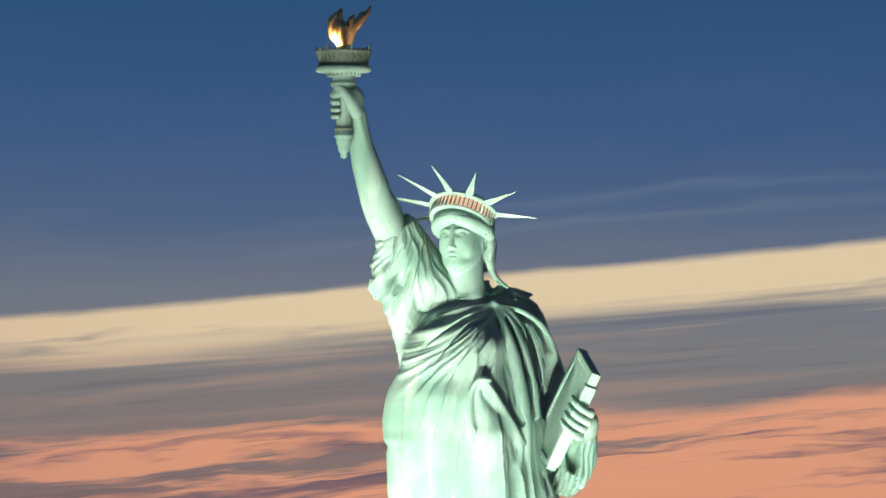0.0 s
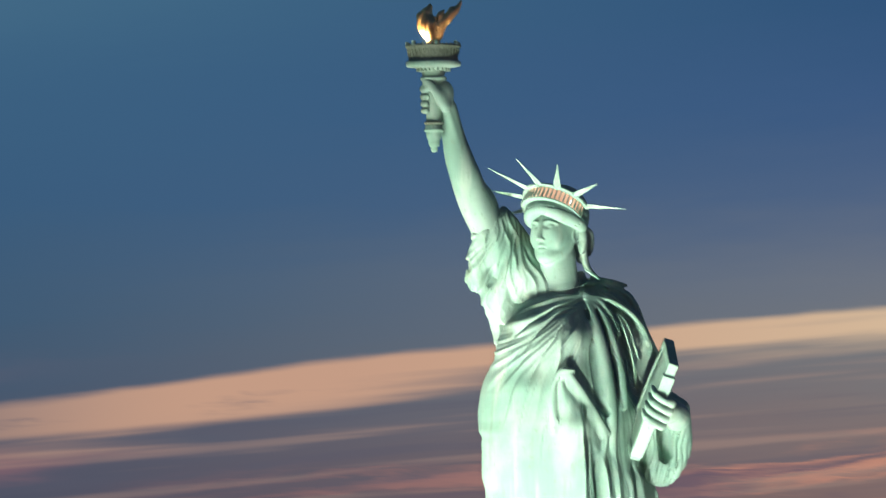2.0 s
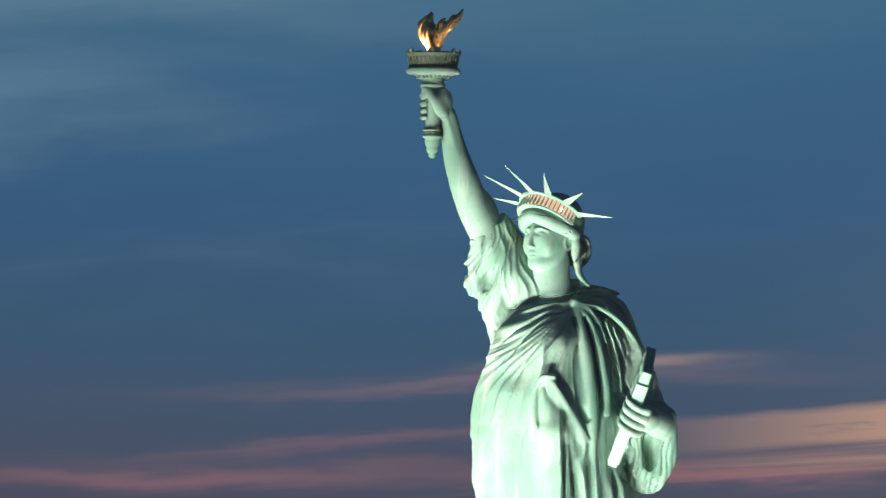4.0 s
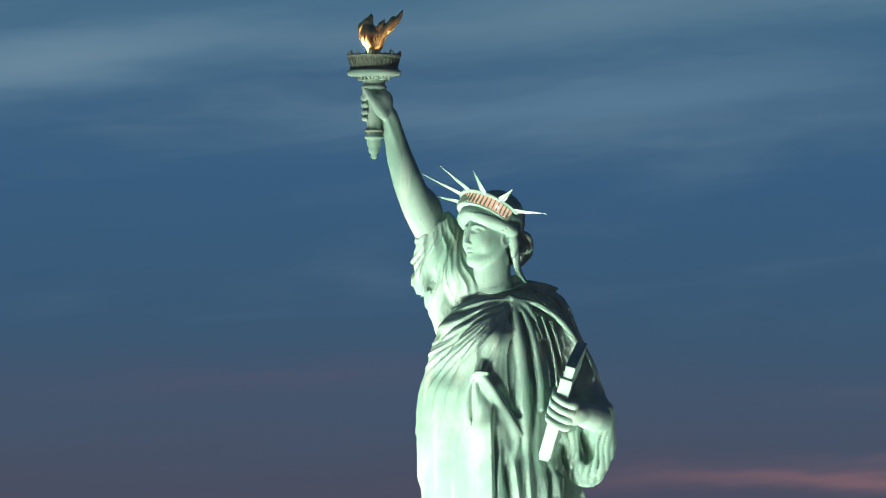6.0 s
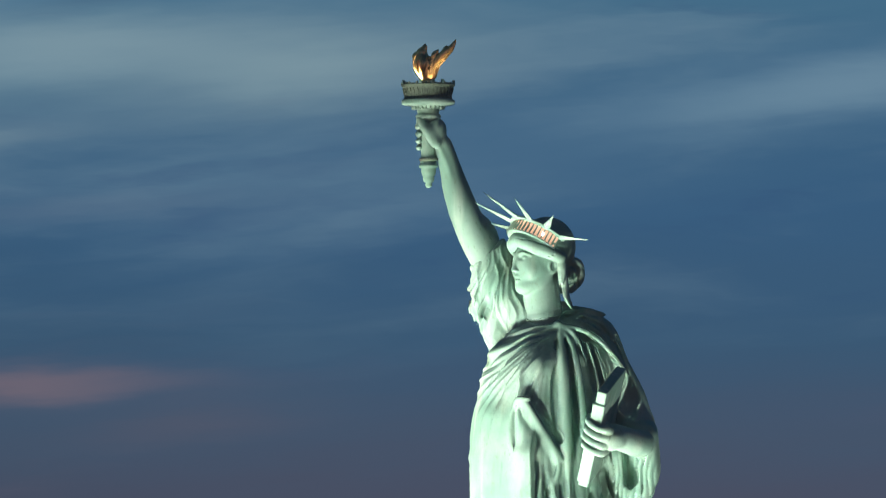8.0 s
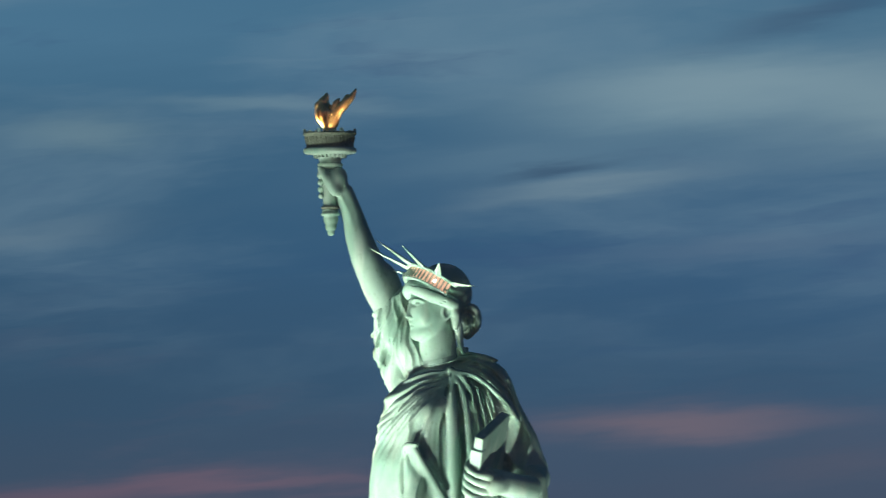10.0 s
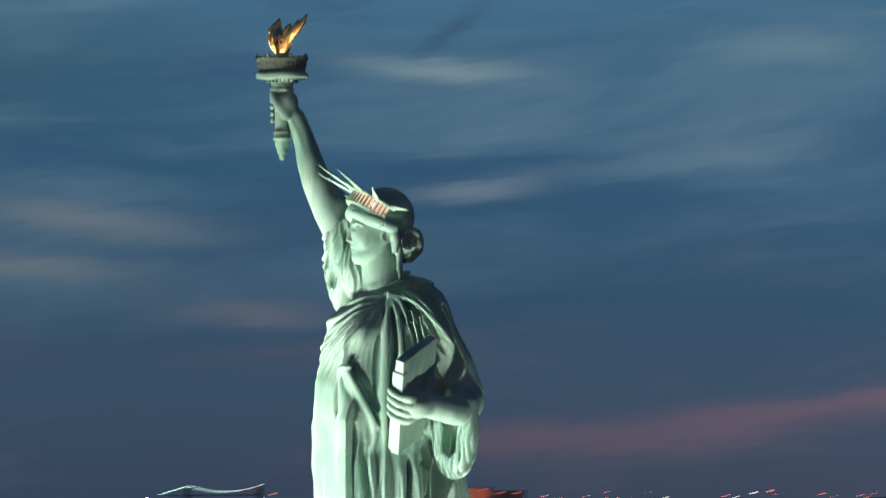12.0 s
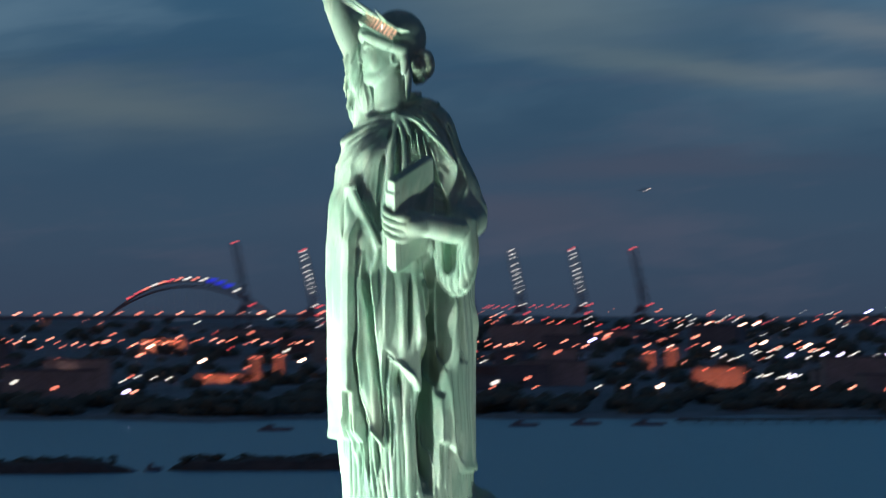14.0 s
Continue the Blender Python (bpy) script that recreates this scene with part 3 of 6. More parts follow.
def robe(clay):
    """The gown and cloak: a column of cloth, gathered at the left shoulder and falling in folds to the feet."""
    sl, x, y, _ = clay.part_of((-7, -7, 44), (7, 7, 75.0), 0)
    zz = clay.ax[2][sl[2]]
    dd = np.arange(-180, 180.01, 0.3, dtype=np.float32)
    deg, z = dd[:, None], zz[None, :]
    cy = np.interp(zz, BODY_Z, BODY_Y).astype(np.float32)
    th = np.radians(deg)
    edge = body_edge(deg, z)
    px, py = edge * np.sin(th), cy - edge * np.cos(th)
    out, low = np.zeros_like(edge), np.zeros_like(edge)
    drift = 3.0 * np.sin(z * 0.33 + deg * 0.045) + 1.6 * np.sin(z * 0.8 + deg * 0.11)

    def fold(pts, width, height):
        """A ridge, or with a negative height a valley, along a line of (bearing, height) on the cloth."""
        nonlocal out, low
        best = None
        for (d0, z0), (d1, z1) in zip(pts, pts[1:]):
            u, v = (deg - d0) * 0.09, z - z0
            du, dv = (d1 - d0) * 0.09, z1 - z0
            t = np.clip((u * du + v * dv) / (du * du + dv * dv + 1e-6), 0, 1)
            q = (u - t * du) ** 2 + (v - t * dv) ** 2
            best = q if best is None else np.minimum(best, q)
        (d0, z0), (d1, z1) = pts[0], pts[-1]
        ends = np.minimum((deg - d0) ** 2 * 0.0081 + (z - z0) ** 2, (deg - d1) ** 2 * 0.0081 + (z - z1) ** 2)
        rise = height * np.exp(-best / width ** 2) * (1 - 0.75 * np.exp(-ends / 0.45))
        if height > 0:
            out = out + rise
        else:
            low = np.minimum(low, rise)

    # long hanging folds at the side and back; the belly is one smooth sheet
    skirt = 1 - step(z, 64.0, 67.5)
    side = step(deg, 34, 48) + step(-deg, 60, 90)
    vary = 0.7 + 0.3 * np.sin(z * 0.45 + deg * 0.09)
    out = out + skirt * (0.012 + 0.055 * side) * vary * wave((deg + 1.3 * drift + 7 * np.sin(deg * 0.06)) * 0.55, 1.5)
    out = out + skirt * side * 0.025 * wave((deg + 1.4 * drift) * 1.15 + 1, 1.4)
    # the cloak's lower edge: it climbs to the side in two swags, and the gown below is finely pleated
    hem = 50.9 + 3.4 * step(deg, 24, 37) - 3.9 * step(deg, 40, 63) + 6.6 * step(deg, 63, 65) - 2.9 * step(deg, 65, 95) - 3.5 * step(deg, 96, 108) - 2 * step(deg, 112, 130)
    under = 1 - step(z, hem - 0.10, hem + 0.10)
    pleat = 0.11 * wave((deg + 0.8 * drift) * 1.05 + 1.5 * np.sin(deg * 0.11), 1.6) + 0.09 * wave((deg - 0.5 * drift) * 0.6 + 2, 1.5)
    out = out * (1 - 0.6 * under) + under * (pleat - 0.70 + 0.35 * step(deg, 62, 70)) + 0.10 * bump(z - hem - 0.3, 0.3) * (1 - under)
    # the front panel's free edge stands proud of the folds beside it
    panel = step(z, 50.6, 51.6) * (1 - step(z, 64.2, 67.3))
    lip = deg + 0.6 * np.sin(z * 0.7)
    out = out + panel * (1.0 * step(lip, 20, 41.3) * (1 - step(lip, 42.3, 43.6)) - 0.25 * bump(lip - 45, 1.8))
    # faint creases that fan out from the knot across the belly
    l, kl = 0.74 * px + 0.67 * py, 0.74 * KNOT.x + 0.67 * KNOT.y
    rad = np.sqrt((l - kl) ** 2 + (z - KNOT.z) ** 2)
    al = np.degrees(np.arctan2(l - kl, KNOT.z - z))
    front = step(deg, -80, -60) * (1 - step(deg, 58, 66)) * step(z, 62, 66)
    warp = al + 2.0 * np.sin(rad * 0.7 + al * 0.07) + 3.5 * np.sin(rad * 0.28)
    band = step(al, -82, -70) * (1 - step(al, -40, -31)) * step(rad, 0.6, 2.2) * (1 - step(rad, 7.6, 9.2))
    out = out + front * band * (0.12 - 0.055 * wave(warp * 0.95 + 4 * np.sin(al * 0.13), 1.3) - 0.035 * wave(warp * 2.1 + 2 * np.sin(rad), 1.2) * (0.6 + 0.4 * np.sin(rad * 1.2 + al * 0.2)))
    belly = step(al, -42, -32) * (1 - step(al, -4, 2)) * step(rad, 2.5, 5) * (1 - step(rad, 9, 12))
    out = out - front * belly * (0.055 * wave(warp * 0.55, 1.3) + 0.035 * wave(warp * 1.35, 1.2))
    # chest swags
    fold(((44.7, 71.6), (35.6, 70.8), (23.0, 69.5)), 0.16, 0.22)
    fold(((45.7, 72.8), (15.0, 72.5), (-8.0, 71.5), (-25.2, 70.4)), 0.10, -0.22)
    fold(((46.1, 72.6), (16.5, 71.9), (1.7, 70.9), (-11.3, 69.4)), 0.10, -0.20)
    fold(((29.1, 71.8), (19.5, 70.5), (5.4, 68.8), (-1.8, 67.5)), 0.09, -0.16)
    fold(((47.4, 71.9), (31.9, 71.5)), 0.36, -0.20)
    fold(((25.5, 70.8), (26.2, 69.3), (24.5, 68.2)), 0.22, 0.16)
    fold(((47.5, 71.2), (38.2, 69.3), (30.6, 68.3)), 0.20, 0.18)
    fold(((4.9, 69.4), (-0.1, 67.1), (-6.5, 63.7)), 0.05, -0.10)
    fold(((25.4, 68.4), (18.4, 66.3), (17.0, 64.4)), 0.06, -0.10)
    fold(((-23.7, 69.0), (-29.1, 67.1), (-29.8, 65.6)), 0.05, -0.07)
    fold(((-7.7, 68.6), (-16.5, 66.3), (-22.4, 64.5)), 0.05, -0.07)
    fold(((47.6, 63.6), (48.3, 61.7), (48.6, 60.2)), 0.14, 0.25)
    fold(((51.3, 63.2), (53.2, 61.7), (55.0, 60.2)), 0.16, -0.40)
    fold(((56.8, 63.2), (58.5, 61.7), (60.1, 60.2)), 0.22, 0.18)
    fold(((68.0, 68.2), (68.4, 65.1), (67.4, 62.0), (67.2, 59.3), (66.2, 57.0)), 0.16, 0.25)
    fold(((43.2, 65.7), (45.1, 62.7), (45.0, 58.9), (46.2, 55.8)), 0.20, 0.40)
    fold(((50.4, 62.7), (54.5, 59.7), (57.8, 57.0), (60.7, 55.8)), 0.20, -0.80)
    fold(((55.0, 62.7), (60.2, 59.7), (63.3, 57.0)), 0.30, 0.20)
    fold(((83.9, 62.3), (83.9, 60.4), (82.9, 57.3)), 0.10, -0.55)
    fold(((79.6, 62.0), (79.3, 59.6), (79.2, 56.9)), 0.25, 0.30)
    fold(((88.9, 60.4), (90.8, 58.1), (92.1, 55.8)), 0.20, 0.28)
    fold(((99.3, 61.7), (103.6, 59.0), (105.5, 56.7), (105.6, 54.4)), 0.42, -2.60)
    fold(((110.1, 62.7), (111.0, 59.6), (112.1, 55.8)), 0.28, -1.30)
    fold(((95.9, 62.0), (99.1, 60.4), (103.0, 58.9)), 0.14, 0.75)
    fold(((119.2, 61.0), (120.7, 58.9), (122.2, 55.8)), 0.26, 0.35)
    fold(((126.9, 60.2), (129.0, 58.5), (134.4, 56.3)), 0.16, -0.75)
    fold(((142.0, 60.4), (150.3, 58.1)), 0.16, 0.35)
    fold(((128.2, 58.2), (129.0, 56.6)), 0.14, -0.70)
    fold(((95.6, 57.4), (99.2, 55.1), (100.2, 52.8), (100.3, 49.7)), 0.42, -2.30)
    fold(((105.7, 58.9), (106.6, 56.6)), 0.36, -1.50)
    fold(((75.3, 56.5), (76.0, 55.1), (76.8, 54.2)), 0.16, -0.50)
    fold(((45.4, 57.0), (47.6, 55.1), (50.7, 53.4)), 0.30, 0.25)
    fold(((58.7, 57.0), (60.5, 54.3), (60.9, 51.2)), 0.22, -0.45)
    fold(((67.9, 55.9), (68.5, 54.3), (69.3, 52.4)), 0.28, 0.22)
    fold(((44.2, 52.6), (53.8, 51.6), (62.4, 50.6)), 0.14, 0.30)
    fold(((64.7, 57.0), (76.1, 56.1), (86.4, 55.3), (94.4, 54.2)), 0.14, 0.32)
    fold(((28.2, 52.8), (29.6, 51.2), (31.1, 49.3)), 0.12, 0.30)
    fold(((37.8, 53.3), (37.8, 51.2), (37.4, 48.5)), 0.10, -0.35)
    fold(((42.9, 52.0), (44.2, 50.1), (44.8, 48.3)), 0.12, 0.28)
    fold(((55.9, 50.8), (56.8, 49.7), (57.2, 48.5)), 0.14, -0.50)
    fold(((101.2, 53.3), (99.9, 51.6), (99.6, 50.2)), 0.16, 0.40)
    fold(((126.5, 51.2), (126.3, 50.4), (125.3, 49.6)), 0.12, -0.50)
    fold(((115.5, 55.1), (116.8, 52.7), (118.5, 49.2)), 0.16, 0.30)
    fold(((45.4, 62.6), (46.9, 58.7), (47.2, 54.0)), 0.12, 0.28)
    fold(((53.2, 61.0), (58.5, 57.1), (61.7, 54.0), (62.4, 50.9)), 0.13, -0.75)
    fold(((63.5, 60.2), (64.5, 56.4), (64.8, 53.3)), 0.18, 0.25)
    fold(((82.0, 60.6), (81.8, 57.9)), 0.06, -0.60)
    fold(((74.3, 55.8), (75.4, 54.2)), 0.20, -1.50)
    fold(((103.4, 61.8), (106.0, 59.4), (102.9, 56.0), (94.8, 52.5), (96.2, 47.8)), 0.42, -2.70)
    fold(((98.8, 63.5), (103.4, 61.9), (106.6, 60.4)), 0.36, -1.90)
    fold(((88.6, 62.2), (93.4, 58.3), (93.4, 54.4)), 0.20, 0.38)
    fold(((96.5, 61.8), (100.3, 60.2), (102.0, 59.0)), 0.15, 0.80)
    fold(((95.4, 61.5), (101.5, 59.0)), 0.15, 0.70)
    fold(((125.5, 61.0), (125.2, 58.7), (128.0, 56.5)), 0.20, -2.00)
    fold(((118.4, 61.0), (117.8, 56.3)), 0.14, 0.25)
    fold(((143.1, 61.0), (155.5, 56.3)), 0.10, 0.25)
    fold(((125.9, 50.5), (126.8, 49.5)), 0.10, -0.80)
    fold(((104.0, 52.5), (102.1, 50.1)), 0.12, -0.60)
    fold(((109.2, 53.2), (105.6, 47.8)), 0.12, 0.30)
    fold(((22.5, 51.7), (21.1, 47.4)), 0.07, -0.50)
    fold(((40.2, 51.7), (39.5, 47.4)), 0.07, -0.45)
    fold(((54.0, 51.3), (55.0, 48.2)), 0.08, -0.60)
    fold(((47.4, 51.7), (46.8, 47.4)), 0.06, -0.35)
    fold(((43.0, 52.9), (54.2, 51.7), (64.0, 50.6)), 0.10, 0.30)
    fold(((66.6, 56.8), (77.6, 56.0), (88.8, 55.1)), 0.10, 0.30)
    fold(((69.9, 53.6), (69.5, 49.4)), 0.10, -0.50)
    fold(((83.2, 53.5), (82.9, 52.3)), 0.12, -0.35)
    fold(((126.7, 60.4), (129.6, 56.5)), 0.10, -0.50)
    fold(((56.0, 63.1), (60.5, 59.2), (62.1, 54.6)), 0.12, 0.25)
    fold(((51.8, 62.3), (57.8, 58.5)), 0.10, -0.60)
    fold(((67.0, 61.5), (67.8, 56.9)), 0.14, 0.20)
    fold(((-1.0, 70.8), (-16.8, 69.3), (-27.7, 68.2)), 0.05, -0.09)
    fold(((11.1, 70.8), (-5.9, 69.3), (-21.5, 67.8)), 0.05, -0.08)
    fold(((23.2, 67.8), (17.0, 65.9), (13.8, 64.1), (12.0, 62.2)), 0.05, -0.07)
    fold(((7.6, 67.8), (0.9, 65.6), (-2.0, 64.5)), 0.05, -0.06)
    fold(((27.5, 70.7), (25.3, 69.3), (20.9, 67.8)), 0.14, 0.16)
    fold(((43.3, 70.7), (35.1, 69.3), (27.8, 67.8)), 0.05, -0.10)
    # hammered copper: slight unevenness of the sheets
    out = out + low + 0.02 * np.sin(px * 2.1 + z * 1.3) * np.sin(py * 1.7 - z * 0.9)
    top = (edge + out).astype(np.float32)
    yy = y - cy[None, None, :]
    r = np.sqrt(x * x + yy * yy)
    f = (np.degrees(np.arctan2(x, -yy)) + 180) / 0.3
    i = np.clip(f.astype(np.int32), 0, len(dd) - 2)
    w = (f - i).astype(np.float32)
    k = np.arange(len(zz))[None, None, :]
    clay.put(sl, (r - top[i, k] * (1 - w) - top[i + 1, k] * w) * 0.8, 0.01)


def tablet_axes():
    u = Vector((2.56, -3.57, -1.99)).normalized()
    v = Vector((-3.88, 1.01, -6.33))
    v = (v - u * v.dot(u)).normalized()
    return u, v, u.cross(v)


def body_clay():
    c = Clay((-8.0, -7.2, 45.2), (8.6, 8.2, 79.6), 0.085)
    robe(c)
    # chest and both shoulders
    c.egg((-0.6, 0.5, 71.2), (2.9, 2.2, 2.2), 0.4)
    # the side of the gown under the raised arm
    c.rope([(-4.4, -1.3, 74.2), (-4.15, -1.0, 72.6), (-3.95, -0.7, 70.8), (-4.1, -0.4, 68.2)], (1.15, 1.1, 0.9, 0.8), 0.6)
    # the deep hollow between sleeve and breast
    c.rope([(-0.9, -2.2, 73.7), (-2.4, -2.55, 72.7), (-3.7, -2.2, 71.5)], (0.15, 0.40, 0.22), 0.2, carve=True)
    c.ripple((-4.2, -1.2, 71.8), (1.5, 2.0, 2.8), (0.8, -0.6, 0.1), 0.62, 0.09, 1.6, 0.3, 0.7)
    c.ripple((4.6, 3.3, 68.6), (2.6, 2.5, 3.2), (0.25, 0.45, 0.86), 0.62, 0.10, 1.8, 0.35, 2.0)
    c.ripple((3.3, 2.0, 71.8), (1.7, 1.7, 2.6), (0.75, -0.6, 0.25), 0.48, 0.055, 1.8, 0.35, 1.1)
    # the gown's open neckline
    c.rope([(-1.95, 0.3, 74.9), (-1.5, -0.95, 74.45), (-0.7, -1.65, 74.0), (0.2, -1.8, 73.75), (1.0, -1.5, 73.8), (1.55, -0.6, 74.0), (1.6, 0.5, 74.3)], (0.12, 0.06, 0.05, 0.05, 0.05, 0.06, 0.08), 0.3)
    c.egg((-0.2, -0.55, 75.0), (1.5, 1.25, 1.0), 0.2, carve=True)
    # the cloak over the left shoulder and upper arm
    c.rope([(0.5, 1.0, 73.7), (1.6, 1.25, 73.55), (2.95, 2.05, 72.75), (3.6, 2.55, 70.6), (4.1, 3.45, 68.4), (4.3, 3.85, 66.8)], (0.75, 0.9, 1.08, 1.18, 1.26, 1.28), 0.45)
    c.rope([(4.3, 3.9, 66.5), (6.2, 3.0, 65.7)], (1.35, 1.1), 0.4)
    # the hollow in the crook of the arm behind the tablet
    c.egg((5.75, 2.15, 68.7), (1.65, 1.55, 1.95), 0.12, carve=True, turn=(0, -14, 20))
    # the cloak's rolled edge from the knot over the shoulder, with a hollow below it
    c.rope([(2.5, -0.6, 72.6), (3.8, 0.5, 71.9), (4.75, 1.5, 70.8), (4.9, 2.2, 70.0)], (0.2, 0.38, 0.42, 0.3), 0.15, carve=True)
    c.rope([KNOT, (2.7, 0.0, 73.2), (3.55, 0.6, 72.85), (4.45, 1.3, 72.0), (4.75, 2.2, 71.0), (4.8, 2.75, 70.2)], (0.16, 0.17, 0.19, 0.20, 0.18, 0.12), 0.16)
    c.rope([(2.2, 0.5, 73.85), (3.4, 1.3, 73.5), (4.5, 2.3, 72.2)], (0.08, 0.2, 0.16), 0.15, carve=True)
    c.rope([(1.5, 1.0, 74.5), (2.6, 1.6, 74.25), (3.4, 2.1, 74.05)], (0.22, 0.25, 0.12), 0.12)
    c.egg(KNOT + Vector((-0.1, -0.1, 0.05)), (0.3, 0.3, 0.3), 0.1)
    c.rope([(1.6, 0.2, 74.2), (2.0, 1.0, 74.3), (2.1, 1.7, 74.2), (1.9, 2.4, 73.9)], (0.2, 0.24, 0.26, 0.2), 0.12)
    c.rope([(2.15, 2.05, 73.9), (2.3, 2.25, 74.2), (2.45, 2.2, 74.0)], (0.12, 0.13, 0.1), 0.06)
    c.rope([(2.3, 0.6, 73.9), (2.7, 1.3, 73.75), (2.9, 2.1, 73.4)], (0.06, 0.13, 0.08), 0.08, carve=True)
    # folds that drop from the knot: a broad front one, narrow ones behind it, pleats under the cloak's edge
    for pts, radii in (([KNOT, (2.55, -0.75, 72.2), (3.4, -1.2, 70.4), (4.15, -1.55, 67.6), (4.55, -1.8, 65.5), (4.7, -1.9, 63.0)], (0.12, 0.26, 0.36, 0.44, 0.42, 0.2)),
                       ([KNOT, (3.0, -0.4, 72.2), (3.75, -0.35, 70.6), (4.55, -0.55, 68.2), (4.95, -0.7, 66.0)], (0.12, 0.22, 0.28, 0.32, 0.2)),
                       ([KNOT, (2.9, -0.1, 72.8), (3.4, 0.0, 72.0)], (0.12, 0.2, 0.14)),
                       ([(3.4, 0.1, 72.3), (4.0, 0.1, 70.9), (4.5, 0.2, 69.2), (4.7, 0.3, 67.5)], (0.08, 0.10, 0.11, 0.08)),
                       ([(3.75, 0.45, 72.1), (4.3, 0.55, 70.8), (4.7, 0.7, 69.2), (4.85, 0.8, 67.5)], (0.08, 0.10, 0.11, 0.08)),
                       ([(4.1, 0.85, 71.8), (4.55, 1.0, 70.6), (4.9, 1.2, 69.2)], (0.07, 0.09, 0.07))):
        c.rope(pts, [q * 1.1 for q in radii], 0.18)
    for pts, radii in (([(2.7, -0.55, 72.4), (3.6, -0.78, 70.4), (4.4, -1.05, 67.9), (4.9, -1.25, 65.5), (5.1, -1.3, 63.5)], (0.08, 0.17, 0.22, 0.2, 0.1)),
                       ([(2.2, -0.95, 72.3), (2.9, -1.65, 70.4), (3.55, -2.1, 68.2), (4.0, -2.4, 66.0)], (0.08, 0.17, 0.2, 0.12)),
                       ([(3.2, -0.05, 72.1), (4.0, 0.0, 70.4), (4.75, -0.1, 68.2), (5.1, -0.15, 66.0)], (0.1, 0.2, 0.24, 0.15)),
                       ([(3.65, 0.28, 71.9), (4.3, 0.33, 70.3), (4.75, 0.45, 68.5)], (0.06, 0.1, 0.08)),
                       ([(4.0, 0.68, 71.7), (4.55, 0.8, 70.3), (4.95, 0.95, 68.6)], (0.06, 0.1, 0.08))):
        c.rope(pts, [q * 1.3 for q in radii], 0.09, carve=True)
    # ropes of cloth from the knot across the breast to the right arm
    for pts, radii in (([KNOT, (1.0, -1.35, 73.25), (0.0, -2.35, 72.95), (-1.6, -3.0, 72.2), (-3.1, -2.7, 71.0)], (0.12, 0.15, 0.17, 0.2, 0.12)),
                       ([KNOT, (1.1, -1.5, 72.95), (0.1, -2.6, 72.3), (-1.2, -3.25, 71.2), (-2.5, -3.2, 69.8)], (0.1, 0.12, 0.14, 0.16, 0.08)),
                       ([KNOT, (1.25, -1.5, 72.75), (0.6, -2.6, 71.9), (-0.3, -3.4, 70.6), (-1.2, -3.9, 69.0)], (0.08, 0.1, 0.12, 0.12, 0.05))):
        c.rope(pts, radii, 0.16)
    # the tuck at the waist and its hanging flap, with the hollow behind it
    c.rope([(3.0, -3.3, 68.2), (3.75, -2.75, 67.0), (4.45, -2.2, 65.6)], (0.2, 0.36, 0.26), 0.12, carve=True)
    c.rope([(1.9, -4.25, 67.9), (2.35, -4.2, 68.35), (2.9, -3.75, 68.35)], (0.14, 0.2, 0.14), 0.15)
    c.rope([(2.35, -4.3, 68.05), (2.75, -4.0, 68.1), (3.1, -3.6, 67.8)], (0.08, 0.12, 0.08), 0.06, carve=True)
    c.rope([(2.14, -3.94, 67.6), (2.68, -3.86, 66.2), (3.2, -3.55, 64.6)], (0.18, 0.42, 0.48), 0.5)
    c.rope([(1.75, -4.25, 67.4), (2.1, -4.15, 68.0), (2.65, -3.85, 68.15), (3.2, -3.55, 67.3), (3.95, -2.95, 65.75), (4.7, -2.3, 64.25)], (0.12, 0.18, 0.2, 0.22, 0.22, 0.12), 0.08)
    c.rope([(4.3, -2.7, 64.9), (4.6, -2.5, 63.9), (4.5, -2.75, 62.6), (4.4, -2.9, 61.0)], (0.12, 0.16, 0.16, 0.06), 0.2)
    for o in (0.16, 0.32, 0.48):
        c.rope([(2.75 - o, -3.8 - 0.4 * o, 68.05 - 0.2 * o), (3.2 - o, -3.55 - 0.4 * o, 67.25 - 0.3 * o), (3.95 - o, -2.95 - 0.4 * o, 65.75 - 0.3 * o), (4.7 - o, -2.3 - 0.4 * o, 64.2 - 0.2 * o)], (0.16, 0.2, 0.2, 0.1), 0.24)
    c.rope([(1.8, -4.3, 67.6), (1.75, -4.45, 66.2), (1.95, -4.5, 64.3)], (0.14, 0.24, 0.12), 0.2)
    c.rope([(2.3, -4.2, 67.5), (2.55, -4.1, 66.0), (2.7, -4.05, 64.0), (2.75, -4.0, 62.0)], (0.1, 0.26, 0.26, 0.12), 0.16)
    c.rope([(2.05, -4.35, 67.3), (2.15, -4.4, 65.8), (2.3, -4.4, 64.2)], (0.05, 0.12, 0.05), 0.08, carve=True)
    c.rope([(2.95, -4.05, 65.6), (3.15, -3.85, 64.4), (3.2, -3.75, 63.2)], (0.03, 0.09, 0.04), 0.08, carve=True)
    c.rope([(2.15, -4.20, 68.05), (2.30, -4.25, 67.0)], (0.05, 0.03), 0.06, carve=True)
    c.rope([(2.37, -4.07, 68.05), (2.60, -4.01, 67.0)], (0.05, 0.03), 0.06, carve=True)
    c.rope([(2.59, -3.94, 68.05), (2.90, -3.77, 67.0)], (0.05, 0.03), 0.06, carve=True)
    # creases of the cloak that run from the arm's crook over the elbow
    for i in range(8):
        t = i / 7
        c.rope([(5.6 + 0.5 * t, 3.0 - 0.3 * t, 68.6 - 1.7 * t), (5.7 + 0.3 * t, 4.1 - 0.4 * t, 67.7 - 1.2 * t), (5.3 + 0.5 * t, 5.0 - 0.5 * t, 66.6 - 1.2 * t)], (0.07, 0.17, 0.09), 0.10, carve=True)
